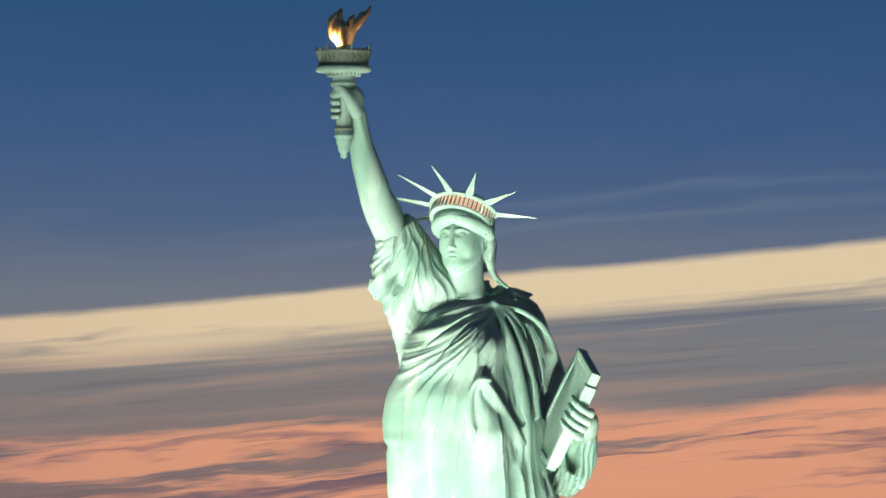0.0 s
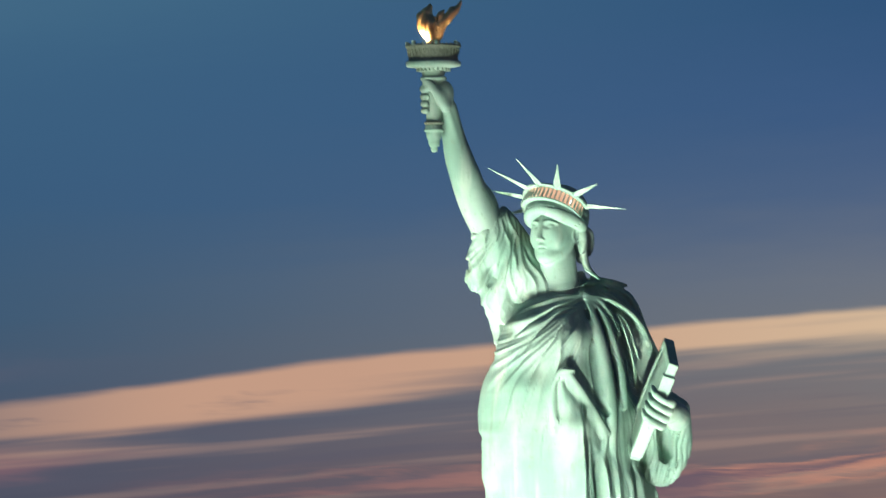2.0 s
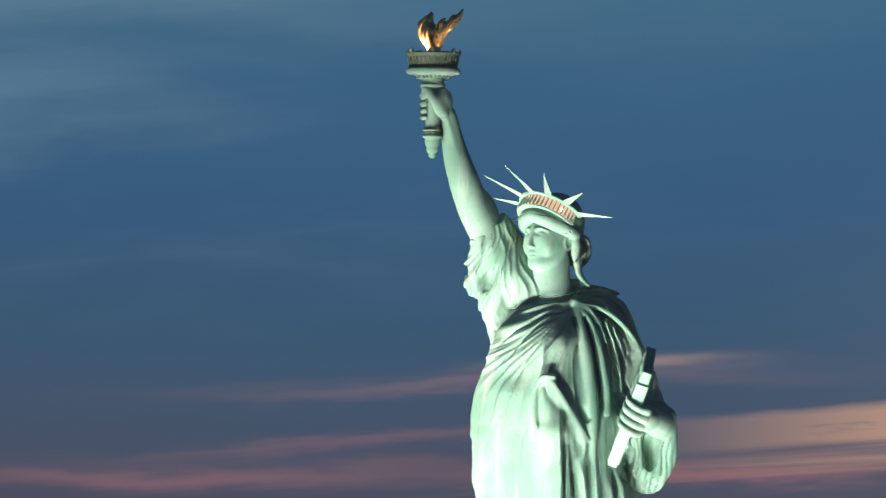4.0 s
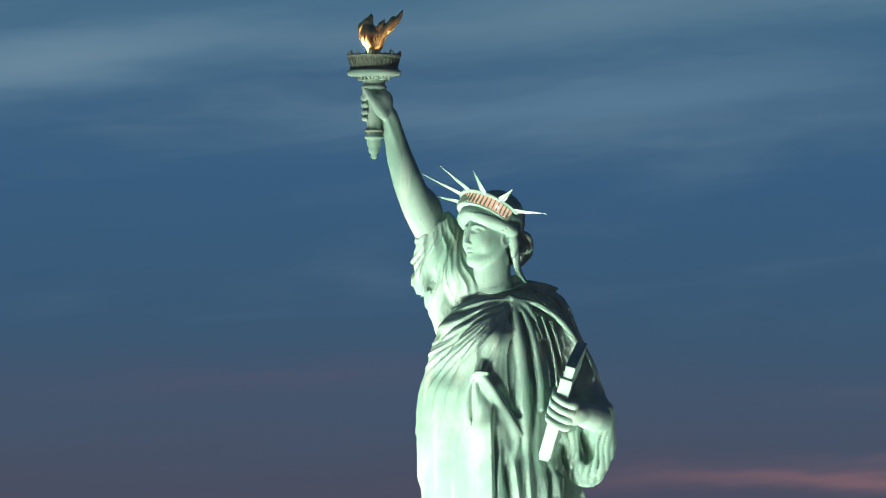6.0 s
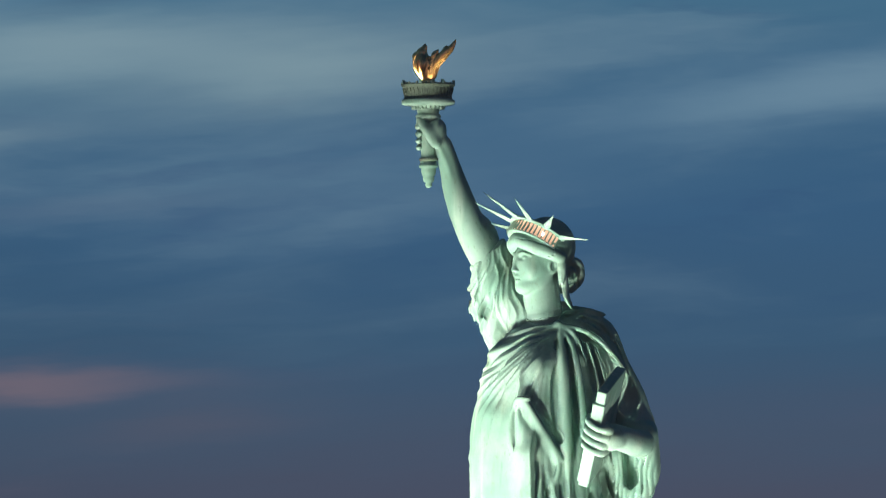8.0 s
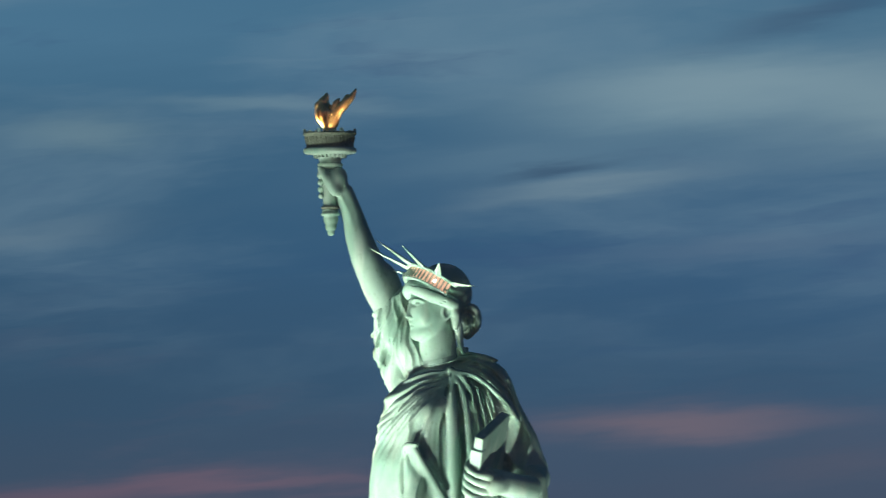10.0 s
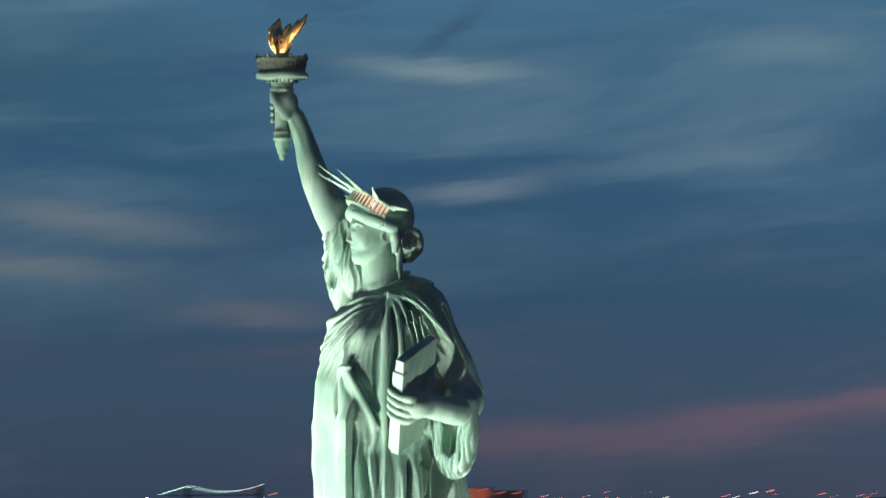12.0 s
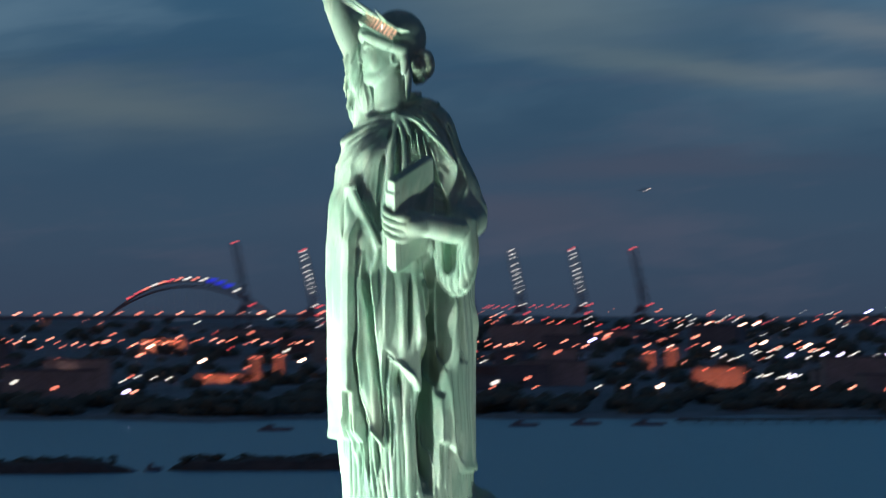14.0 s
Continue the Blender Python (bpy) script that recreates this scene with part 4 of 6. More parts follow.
    for t in (0.0, 0.3, 0.65, 1.0):
        c.rope([(3.3 + 0.9 * t, 1.7 + 1.6 * t, 73.6 - 0.8 * t), (4.4 + 0.75 * t, 2.6 + 1.6 * t, 71.6 - 0.7 * t), (5.1 + 0.3 * t, 3.3 + 1.5 * t, 69.4 - 0.5 * t)], (0.05, 0.14, 0.08), 0.12, carve=True)
    # the wide left sleeve: a loop of gathered cloth that hangs open under the forearm
    right, toward = Vector((0.66, 0.75, 0)), Vector((0.75, -0.66, 0))
    mid = Vector((5.95, 2.45, 63.4))
    c.egg(mid - toward * 0.55, (1.5, 0.8, 2.3), 0.2, turn=(0, 0, 48.6))
    c.rope([mid + right * 1.1 + Vector((0, 0, 2.4)), mid + right * 1.35, mid + right * 0.7 - Vector((0, 0, 1.7))], (0.75, 0.6, 0.45), 0.2)
    c.egg(mid + toward * 0.35, (0.62, 0.9, 1.55), 0.12, carve=True, turn=(0, 0, 48.6))
    for i in range(7):
        t = i / 6
        w, o, low = 0.72 + 0.85 * t, toward * (0.35 - 0.9 * t * t), -1.3 - 1.25 * t
        line = [mid - right * (w * 0.75 + 0.2) + o + Vector((0, 0, 1.9)), mid - right * w + o + Vector((0, 0, 0.1)), mid - right * w * 0.72 + o + Vector((0, 0, low * 0.75)), mid + o + right * 0.12 + Vector((0, 0, low)),
                mid + right * w * 0.72 + o + Vector((0, 0, low * 0.7)), mid + right * (w + 0.05) + o + Vector((0, 0, 0.2)), mid + right * (w + 0.05) + o * 0.6 + Vector((0, 0, 2.2))]
        c.rope(line, (0.1, 0.14, 0.16, 0.17, 0.16, 0.16, 0.12), 0.07)
        c.rope([p + right * (0.09 if k > 3 else -0.09) + Vector((0, 0, -0.09)) + toward * 0.1 for k, p in enumerate(line)], (0.03, 0.08, 0.09, 0.09, 0.09, 0.09, 0.04), 0.05, carve=True)
    c.ripple(mid, (2.0, 2.2, 2.9), right, 0.46, 0.07, 1.8, 0.25, 0.6)
    # heel and train of the gown
    c.egg((1.3, 5.1, 45.4), (2.1, 1.8, 2.0), 0.6)
    return c


def sleeve_clay():
    """The right sleeve, bunched about the raised arm and cut off by its hem, with one corner hanging."""
    c = Clay((-7.4, -4.6, 68.4), (0.6, 2.2, 80.6), 0.07)
    c.rope([(-1.4, -0.25, 73.8), (-2.9, -0.75, 75.1), (-4.2, -1.45, 76.7), (-5.2, -2.35, 78.9)], (1.9, 1.75, 1.45, 1.2), 0.4)
    c.rope([(-4.4, -1.3, 74.2), (-4.15, -1.0, 72.6), (-3.95, -0.7, 70.8), (-4.0, -0.4, 69.2)], (1.5, 1.38, 1.1, 0.7), 0.5)
    c.rope([(-2.6, -0.5, 75.6), (-3.7, -1.1, 77.5), (-4.7, -1.9, 79.6)], (1.3, 1.12, 1.0), 0.35)
    c.rope([(-4.95, -1.9, 77.2), (-5.4, -1.85, 75.9), (-5.6, -1.65, 74.7)], (0.9, 1.0, 0.85), 0.4)
    c.egg((-5.95, -1.75, 74.4), (0.5, 0.55, 0.75), 0.35, turn=(0, 14, 0))
    # the corner, its hollow, and the bright loop of cloth beside it
    c.rope([(-5.95, -2.6, 76.2), (-6.2, -2.45, 75.1), (-6.2, -2.1, 74.1), (-5.6, -2.3, 73.7)], (0.1, 0.15, 0.16, 0.14), 0.12)
    c.rope([(-5.2, -2.95, 75.7), (-5.6, -2.6, 74.7), (-5.4, -2.4, 73.9)], (0.05, 0.17, 0.1), 0.1, carve=True)
    c.rope([(-3.5, -2.55, 75.6), (-3.85, -2.6, 74.9), (-4.3, -2.5, 74.2)], (0.06, 0.22, 0.1), 0.08, carve=True)
    c.rope([(-3.25, -2.4, 75.9), (-3.45, -2.6, 74.9), (-4.0, -2.6, 73.9)], (0.08, 0.14, 0.1), 0.08)
    c.rope([(-4.3, -2.9, 76.9), (-4.9, -2.9, 75.6), (-5.1, -2.75, 74.4)], (0.05, 0.13, 0.1), 0.08)
    spread = (0.77, 0.64, 0)
    c.fan((-4.3, -1.6, 74.4), (2.9, 3.0, 5.4), (-4.0, -1.6, 81.5), spread, 9.0, -0.13, 1.4, 0.3)
    c.fan((-4.3, -1.6, 74.4), (2.9, 3.0, 5.4), (-3.8, -1.6, 82.0), spread, 4.3, -0.07, 1.3, 0.9, 0.9)
    c.fan((-2.0, -1.5, 74.2), (2.1, 2.2, 2.6), (-3.0, -1.4, 79.0), spread, 7.5, -0.08, 1.4, 0.1, -1.2)
    c.ripple((-5.6, -2.2, 75.0), (1.4, 1.7, 2.0), (0.8, 0.5, 0.35), 0.5, -0.04, 1.4, 0.3, 0.4)
    c.ripple((-4.3, -1.6, 72.3), (1.7, 1.8, 2.4), (0.8, 0.45, -0.35), 0.55, -0.055, 1.4, 0.3, 1.2)
    # the hem: cut across the arm, thinning towards it
    n = Vector((-0.36, -0.52, 0.775))
    sl, x, y, z = c.part_of((-7.4, -4.6, 68.4), (0.6, 2.2, 80.6), 0)
    over = (x + 4.95) * n.x + (y + 2.3) * n.y + (z - 78.1) * n.z + 0.10 * np.sin(2.3 * x - 1.7 * y) + 0.05 * np.sin(6.1 * x + 3.0 * z)
    c.d[sl] += 0.16 * np.clip(1 + over / 1.1, 0, 1) ** 2 + 0.03 * np.exp(-((over + 0.30) / 0.08) ** 2)
    c.put(sl, -over, 0.04, carve=True)
    return c


def arm_clay():
    c = Clay((-8.7, -7.2, 75.6), (-2.4, -0.2, 88.3), 0.07)
    c.rope([(-3.5, -0.9, 75.8), (-4.4, -1.5, 77.1), (-5.0, -2.05, 78.5), (-5.45, -2.6, 79.9), (-5.72, -3.22, 81.5), (-6.05, -3.58, 83.0), (-6.22, -4.0, 84.5), (-6.2, -4.55, 85.9)], (1.25, 1.2, 1.14, 1.1, 1.03, 0.86, 0.73, 0.64), 0.2)
    c.egg((-5.2, -2.75, 79.6), (0.8, 0.72, 1.6), 0.4, turn=(12, -12, 0))
    c.egg((-5.95, -3.6, 82.6), (0.75, 0.75, 1.5), 0.35, turn=(18, -8, 0))
    c.egg((-5.05, -1.75, 79.6), (0.75, 0.8, 1.5), 0.4, turn=(14, -14, 0))
    # the tendon below the wrist
    c.rope([(-5.6, -4.15, 83.4), (-5.75, -4.5, 84.6), (-5.8, -5.0, 85.6)], (0.05, 0.1, 0.08), 0.25)
    # the fist about the torch's grip
    c.egg((-6.05, -5.15, 86.75), (0.62, 0.72, 0.95), 0.3, turn=(-10, 0, 0))
    for i, z in enumerate((87.25, 86.75, 86.27, 85.83)):
        r = 0.27 - 0.02 * i
        c.rope([(-5.95, -4.85, z - 0.05), (-6.75, -4.55, z), (-7.4, -5.1, z - 0.05), (-7.25, -5.8, z - 0.1), (-6.85, -6.0, z - 0.12)], (r, r, r, r * 0.95, r * 0.8), 0.06)
    c.rope([(-5.75, -5.45, 86.0), (-6.1, -5.95, 86.9), (-6.65, -6.05, 87.55), (-7.0, -5.95, 87.6)], (0.36, 0.32, 0.26, 0.2), 0.3)
    return c


def hand_clay():
    u, v, n = tablet_axes()
    top_near = Vector((10.0, -2.55, 68.6))
    c = Clay((3.2, -5.2, 60.8), (11.4, 5.2, 71.4), 0.065)
    mid = top_near - u * 2.15 + v * 3.6
    c.slab(mid - n * 0.1, (u, v, n), (2.15, 3.6, 0.34), 0.02, 0.05)
    c.slab(mid + v * 0.3 - n * 0.1 + u * 2.0, (u, v, n), (0.3, 3.0, 0.42), 0.02, 0.04)
    c.slab(mid - n * 0.46, (u, v, n), (1.75, 3.15, 0.12), 0.02, 0.04, carve=True)
    # forearm and the back of the fist below the tablet's outer face
    edge = top_near + v * 3.7
    palm = edge - u * 0.9 + n * 0.75
    wrist = Vector((7.0, 2.45, 65.3))
    c.rope([(4.9, 3.9, 66.0), wrist, palm - u * 0.7 + n * 0.1], (1.25, 0.92, 0.8), 0.3)
    c.egg(palm - u * 0.15, (1.15, 1.1, 0.85), 0.35)
    for i in range(4):
        q = edge + v * (-1.05 + 0.58 * i)
        r = 0.265 - 0.02 * abs(i - 1)
        c.rope([palm + v * (-0.5 + 0.36 * i) + n * 0.05, q - u * 0.15 + n * 0.72, q + u * 0.36 + n * 0.2 - v * 0.16, q + u * 0.25 - n * 0.52 - v * 0.36, q - u * 0.55 - n * 0.72 - v * 0.5], (r + 0.12, r + 0.08, r * 0.82, r * 0.94, r * 0.58), 0.05)
    return c


def head_clay():
    c = Clay((-2.9, -3.4, 72.6), (2.9, 3.8, 81.2), 0.05)
    c.egg((0, -0.35, 78.95), (1.98, 2.0, 0.95), 0.2, turn=(-14, 0, 0))
    c.egg((0, 0.3, 78.75), (1.85, 2.0, 2.05), 0.2)
    c.egg((0, -0.85, 77.5), (1.34, 1.42, 1.62), 0.35)
    c.egg((0, -1.58, 75.98), (0.6, 0.48, 0.45), 0.35)
    c.egg((0, -1.72, 76.62), (0.62, 0.40, 0.55), 0.3)
    c.rope([(-1.1, -0.35, 76.95), (-0.75, -1.2, 76.2), (0, -1.75, 75.95), (0.75, -1.2, 76.2), (1.1, -0.35, 76.95)], (0.3, 0.3, 0.34, 0.3, 0.3), 0.35)
    c.rope([(0, 0.3, 72.7), (0, -0.05, 74.3), (0, -0.2, 76.3)], (1.75, 1.32, 1.18), 0.3)
    for s in (-1, 1):
        c.egg((0.56 * s, -2.24, 77.96), (0.34, 0.19, 0.15), 0.16, carve=True)
        c.egg((0.56 * s, -1.86, 77.95), (0.27, 0.2, 0.15), 0.05)
        c.rope([(0.2 * s, -2.08, 78.22), (0.6 * s, -2.04, 78.3), (1.0 * s, -1.7, 78.12)], (0.05, 0.05, 0.04), 0.2)
        c.egg((0.17 * s, -2.3, 77.1), (0.12, 0.16, 0.1), 0.12)
        c.egg((0.7 * s, -1.58, 77.1), (0.38, 0.32, 0.5), 0.35)
        c.egg((1.38 * s, -0.15, 77.4), (0.17, 0.38, 0.55), 0.1)
        c.egg((1.52 * s, -0.2, 77.35), (0.12, 0.2, 0.3), 0.08, carve=True)
        # rolled hair from the parting to the ears, and the locks that fall behind them
        c.rope([(0.05 * s, -2.0, 79.2), (0.8 * s, -1.9, 78.95), (1.42 * s, -1.2, 78.55), (1.66 * s, -0.4, 78.25), (1.58 * s, 0.35, 77.95)], (0.42, 0.46, 0.46, 0.42, 0.38), 0.12)
        for j in range(4):
            q = 0.16 * j
            c.rope([(0.1 * s, -2.42 + q, 79.35 - 0.1 * j), (0.85 * s, -2.28 + q, 79.2 - 0.2 * j), (1.58 * s, -1.45 + q, 78.9 - 0.25 * j), (2.0 * s, -0.5, 78.55 - 0.22 * j)], (0.03, 0.05, 0.06, 0.05), 0.05, carve=True)
        c.rope([(1.45 * s, 0.35, 78.1), (1.58 * s, 0.45, 77.2), (1.55 * s, 0.4, 76.35)], (0.32, 0.34, 0.2), 0.12)
        c.rope([(1.4 * s, 0.6, 77.2), (1.45 * s, 0.75, 76.2), (1.85 * s, 0.65, 75.2), (2.9 * s, 0.4, 74.45)], (0.3, 0.27, 0.22, 0.08), 0.08)
    c.rope([(0, -1.98, 78.5), (0, -2.2, 77.85), (0, -2.44, 77.18)], (0.14, 0.15, 0.16), 0.16)
    c.rope([(-0.34, -1.96, 76.6), (-0.1, -2.14, 76.7), (0.1, -2.14, 76.7), (0.34, -1.96, 76.6)], (0.06, 0.09, 0.09, 0.06), 0.12)
    c.rope([(-0.28, -1.94, 76.45), (0, -2.08, 76.42), (0.28, -1.94, 76.45)], (0.06, 0.1, 0.06), 0.12)
    c.rope([(-0.38, -1.98, 76.5), (0, -2.2, 76.56), (0.38, -1.98, 76.5)], (0.02, 0.04, 0.02), 0.03, carve=True)
    # hair drawn back to a looped knot
    c.egg((0, 1.7, 77.0), (1.15, 0.95, 1.05), 0.1)
    c.rope([(0.75, 1.2, 77.8), (0.9, 2.15, 77.55), (0.8, 2.35, 76.6), (0.6, 1.8, 75.9)], (0.36, 0.4, 0.38, 0.32), 0.06)
    c.rope([(-0.75, 1.2, 77.8), (-0.85, 2.15, 77.55), (-0.75, 2.35, 76.6), (-0.6, 1.8, 75.9)], (0.36, 0.4, 0.38, 0.32), 0.06)
    c.rope([(1.25, 1.3, 77.6), (1.25, 1.75, 76.7), (0.9, 2.2, 76.0)], (0.12, 0.2, 0.14), 0.06, carve=True)
    return c


def crown(skin, copper, glass, bright):
    """The diadem with its windows and seven rays, in a plane tipped up at the brow."""
    m = Matrix.Translation((-0.05, -0.42, 79.1)) @ Matrix.Rotation(radians(-5), 4, "Z") @ Matrix.Rotation(radians(-33), 4, "X")
    arc = (-108, 108)
    skin.lathe([(1.7, -0.46), (2.08, -0.48), (2.12, -0.43), (2.10, -0.37), (2.02, -0.36)], None, copper, 60, m, arc)
    skin.lathe([(2.1, 0.36), (2.28, 0.37), (2.36, 0.42), (2.36, 0.52), (2.28, 0.58), (1.9, 0.6), (1.4, 0.75)], None, copper, 60, m, arc)
    skin.lathe([(1.98, -0.38), (2.1, 0.38)], None, glass, 40, m, (-38, 100))
    skin.lathe([(1.98, -0.38), (2.1, 0.38)], None, copper, 20, m, (-100, -38))
    skin.lathe([(2.03, -0.15), (2.07, 0.12)], None, bright, 2, m, (66, 70))
    for i in range(26):
        a = radians(-100 + 8 * i)
        p = m @ Matrix.Rotation(a, 4, "Z") @ Matrix.Translation((0, -2.1, 0.0)) @ Matrix.Rotation(radians(-9), 4, "X")
        skin.box(p, (0.034, 0.07, 0.39), copper)
    for i in range(7):
        p = m @ Matrix.Rotation(radians(33.5 * (i - 3)), 4, "Z") @ Matrix.Translation((0, -2.0, 0.48))
        length = 3.25 if i == 3 else 3.2
        vs = [p @ Vector(q) for q in ((-0.3, 0, 0), (0, 0, 0.17), (0.3, 0, 0), (0, 0, -0.17), (-0.015, -length, 0), (0, -length, 0.015), (0.015, -length, 0), (0, -length, -0.015))]
        skin.add(vs, [(0, 1, 5, 4), (1, 2, 6, 5), (2, 3, 7, 6), (3, 0, 4, 7), (4, 5, 6, 7), (3, 2, 1, 0)], copper, False)


def torch(skin, copper, gold, dark):
    ax = (-6.74, -5.36)
    skin.lathe([(0.0, 82.95), (0.16, 83.0), (0.24, 83.15), (0.2, 83.28), (0.34, 83.4), (0.4, 83.6), (0.36, 83.72), (0.46, 83.85), (0.52, 84.15), (0.5, 84.3), (0.64, 84.36), (0.66, 84.5), (0.56, 84.56),
                (0.6, 84.68), (0.52, 84.78)], ax, copper)
    skin.lathe([(0.52, 84.78), (0.64, 84.82), (0.66, 84.94), (0.54, 85.0)], ax, dark)
    skin.lathe([(0.54, 85.0), (0.5, 85.2), (0.54, 86.5), (0.58, 87.35), (0.66, 87.6), (0.84, 87.72), (0.88, 87.88), (0.8, 87.96), (0.72, 88.04), (0.78, 88.22), (0.74, 88.3), (0.86, 88.42)], ax, copper)
    # the gallery: a lit lip, a pierced rail above it with shade in its colour
    skin.lathe([(0.84, 88.4), (1.0, 88.5), (1.45, 88.6), (1.74, 88.64), (1.82, 88.72), (1.82, 88.92), (1.78, 88.98), (1.6, 89.02)], ax, copper)
    skin.lathe([(1.66, 89.0), (1.63, 89.2), (1.66, 89.6), (1.76, 89.88), (1.84, 89.94), (1.84, 90.04), (1.66, 90.04), (1.58, 89.3), (0.5, 89.3)], ax, dark)
    for i in range(34):
        m = Matrix.Translation((*ax, 0)) @ Matrix.Rotation(radians(360 / 34 * i), 4, "Z")
        skin.box(m @ Matrix.Translation((0, -1.77, 90.06 + 0.03 * math.sin(i * 2.3))), (0.06, 0.06, 0.08 if i % 2 else 0.04), dark)
        skin.box(m @ Matrix.Translation((0, -1.67, 89.5)) @ Matrix.Rotation(radians(14), 4, "X"), (0.045, 0.03, 0.26), dark)
    for i in range(7):
        m = Matrix.Translation((*ax, 0)) @ Matrix.Rotation(radians(40 + 51 * i), 4, "Z")
        skin.box(m @ Matrix.Translation((0, -1.76, 90.16)), (0.09, 0.09, 0.14), copper)
    for i in range(22):
        m = Matrix.Translation((*ax, 0)) @ Matrix.Rotation(radians(360 / 22 * i), 4, "Z")
        skin.box(m @ Matrix.Translation((0, -0.98, 88.45)), (0.05, 0.16, 0.12), copper)
    skin.lathe([(0.62, 89.3), (0.6, 90.0), (0.48, 90.2), (0.42, 90.75), (0.48, 91.0)], ax, gold, 32)
    c = Clay((-8.6, -7.2, 90.0), (-4.4, -2.9, 93.6), 0.05)
    d = Vector((0, 0, -0.2))

    def lick(pts, radii, k, carve=False):
        c.rope([Vector(p) + d for p in pts], radii, k, carve)

    c.egg((-6.95, -5.55, 91.35), (0.7, 0.66, 0.75), 0.2)
    lick([(-6.75, -5.4, 90.8), (-7.15, -5.7, 91.7), (-7.05, -5.65, 92.4), (-6.75, -5.45, 92.9)], (0.5, 0.5, 0.38, 0.04), 0.25)
    lick([(-7.2, -5.8, 91.7), (-7.4, -5.95, 92.2), (-7.3, -5.85, 92.5)], (0.3, 0.22, 0.04), 0.12)
    lick([(-7.05, -5.65, 92.0), (-6.95, -5.6, 92.5), (-6.85, -5.5, 93.05)], (0.3, 0.24, 0.03), 0.1)
    lick([(-6.5, -5.2, 90.9), (-6.3, -5.0, 91.6), (-5.95, -4.6, 92.2), (-5.6, -4.2, 92.7), (-5.4, -3.95, 93.25)], (0.36, 0.33, 0.32, 0.22, 0.05), 0.15)
    lick([(-6.0, -4.7, 92.0), (-5.85, -4.5, 92.6), (-5.8, -4.4, 92.85)], (0.28, 0.2, 0.04), 0.1)
    lick([(-6.55, -5.3, 91.6), (-6.4, -5.1, 92.2), (-6.2, -4.85, 92.6)], (0.3, 0.25, 0.05), 0.12)
    lick([(-6.35, -5.55, 91.3), (-6.5, -5.4, 92.0), (-6.55, -5.3, 92.6)], (0.05, 0.16, 0.1), 0.08, True)
    lick([(-6.9, -4.75, 91.3), (-6.7, -5.0, 92.0), (-6.6, -5.1, 92.6)], (0.05, 0.16, 0.1), 0.08, True)
    for i in range(7):
        a = 0.9 * i
        lick([(-6.85 + 0.6 * math.sin(a), -5.45 - 0.6 * math.cos(a), 91.0), (-6.95 + 0.72 * math.sin(a + 0.4), -5.52 - 0.72 * math.cos(a + 0.4), 91.7), (-6.95 + 0.5 * math.sin(a + 0.8), -5.55 - 0.5 * math.cos(a + 0.8), 92.4)],
             (0.05, 0.1, 0.04), 0.07, True)
    skin.add(*c.skin(), gold)


def build_statue():
    skin = Skin()
    for clay, mat in ((body_clay(), 0), (sleeve_clay(), 0), (arm_clay(), 5), (hand_clay(), 5)):
        skin.add(*clay.skin(), mat)
    start = skin.n
    skin.add(*head_clay().skin(), 5)
    crown(skin, 5, 2, 3)
    skin.v[start:] = [(x - 0.27, y - 0.33, z) for x, y, z in skin.v[start:]]
    torch(skin, 5, 1, 4)
    ob = new("statue", skin.mesh("statue", (PATINA, GILT, LAMPLIGHT, BRIGHT, SHADED_TARNISH, PATINA_SKIN)))
    return tagged(ob, "green copper statue raising a gilded torch above a granite pedestal", "statue")


build_statue()
# ---- harbour, island and far shore ----
def part(name, bm, material, parent=None, label=""):
    me = bpy.data.meshes.new(name)
    bm.to_mesh(me)
    bm.free()
    me.materials.append(material)
    ob = new(name, me)
    if parent:
        ob.parent = parent
    return tagged(ob, label) if label else ob


def block(bm, lo, hi, taper=0.0):
    x0, y0, z0 = lo
    x1, y1, z1 = hi
    vs = [bm.verts.new(p) for p in ((x0, y0, z0), (x1, y0, z0), (x1, y1, z0), (x0, y1, z0), (x0 + taper, y0 + taper, z1), (x1 - taper, y0 + taper, z1), (x1 - taper, y1 - taper, z1), (x0 + taper, y1 - taper, z1))]
    for f in ((3, 2, 1, 0), (4, 5, 6, 7), (0, 1, 5, 4), (1, 2, 6, 5), (2, 3, 7, 6), (3, 0, 4, 7)):
        bm.faces.new([vs[i] for i in f])


def beam(bm, a, b, w):
    a, b = Vector(a), Vector(b)
    v = (b - a).normalized()
    s = v.cross(Vector((0, 0, 1)) if abs(v.z) < 0.95 else Vector((1, 0, 0))).normalized() * w / 2
    u = v.cross(s).normalized() * w / 2
    vs = [bm.verts.new(p + q) for p in (a, b) for q in (s + u, u - s, -s - u, s - u)]
    for f in ((3, 2, 1, 0), (4, 5, 6, 7), (0, 1, 5, 4), (1, 2, 6, 5), (2, 3, 7, 6), (3, 0, 4, 7)):
        bm.faces.new([vs[i] for i in f])


EYE = Vector((396.0, -80.0, 60.2))


def out_at(az, dist, z=0.0, eye=EYE):
    """A place on the far shore: azimuth in degrees and distance from the harbour's viewpoint."""
    a = radians(az)
    return Vector((eye.x - math.sin(a) * dist, eye.y + math.cos(a) * dist, z))


def land_z(dist):
    t = min(max((dist - 3080) / 1700, 0), 1)
    return 2.0 + 43 * t ** 1.15


# the water, one sheet to the horizon
bm = bmesh.new()
bmesh.ops.create_circle(bm, cap_ends=True, cap_tris=False, segments=96, radius=9000)
tagged(part("water", bm, WATER), "dark blue rippled harbour water at dusk", "water", kind="structure")

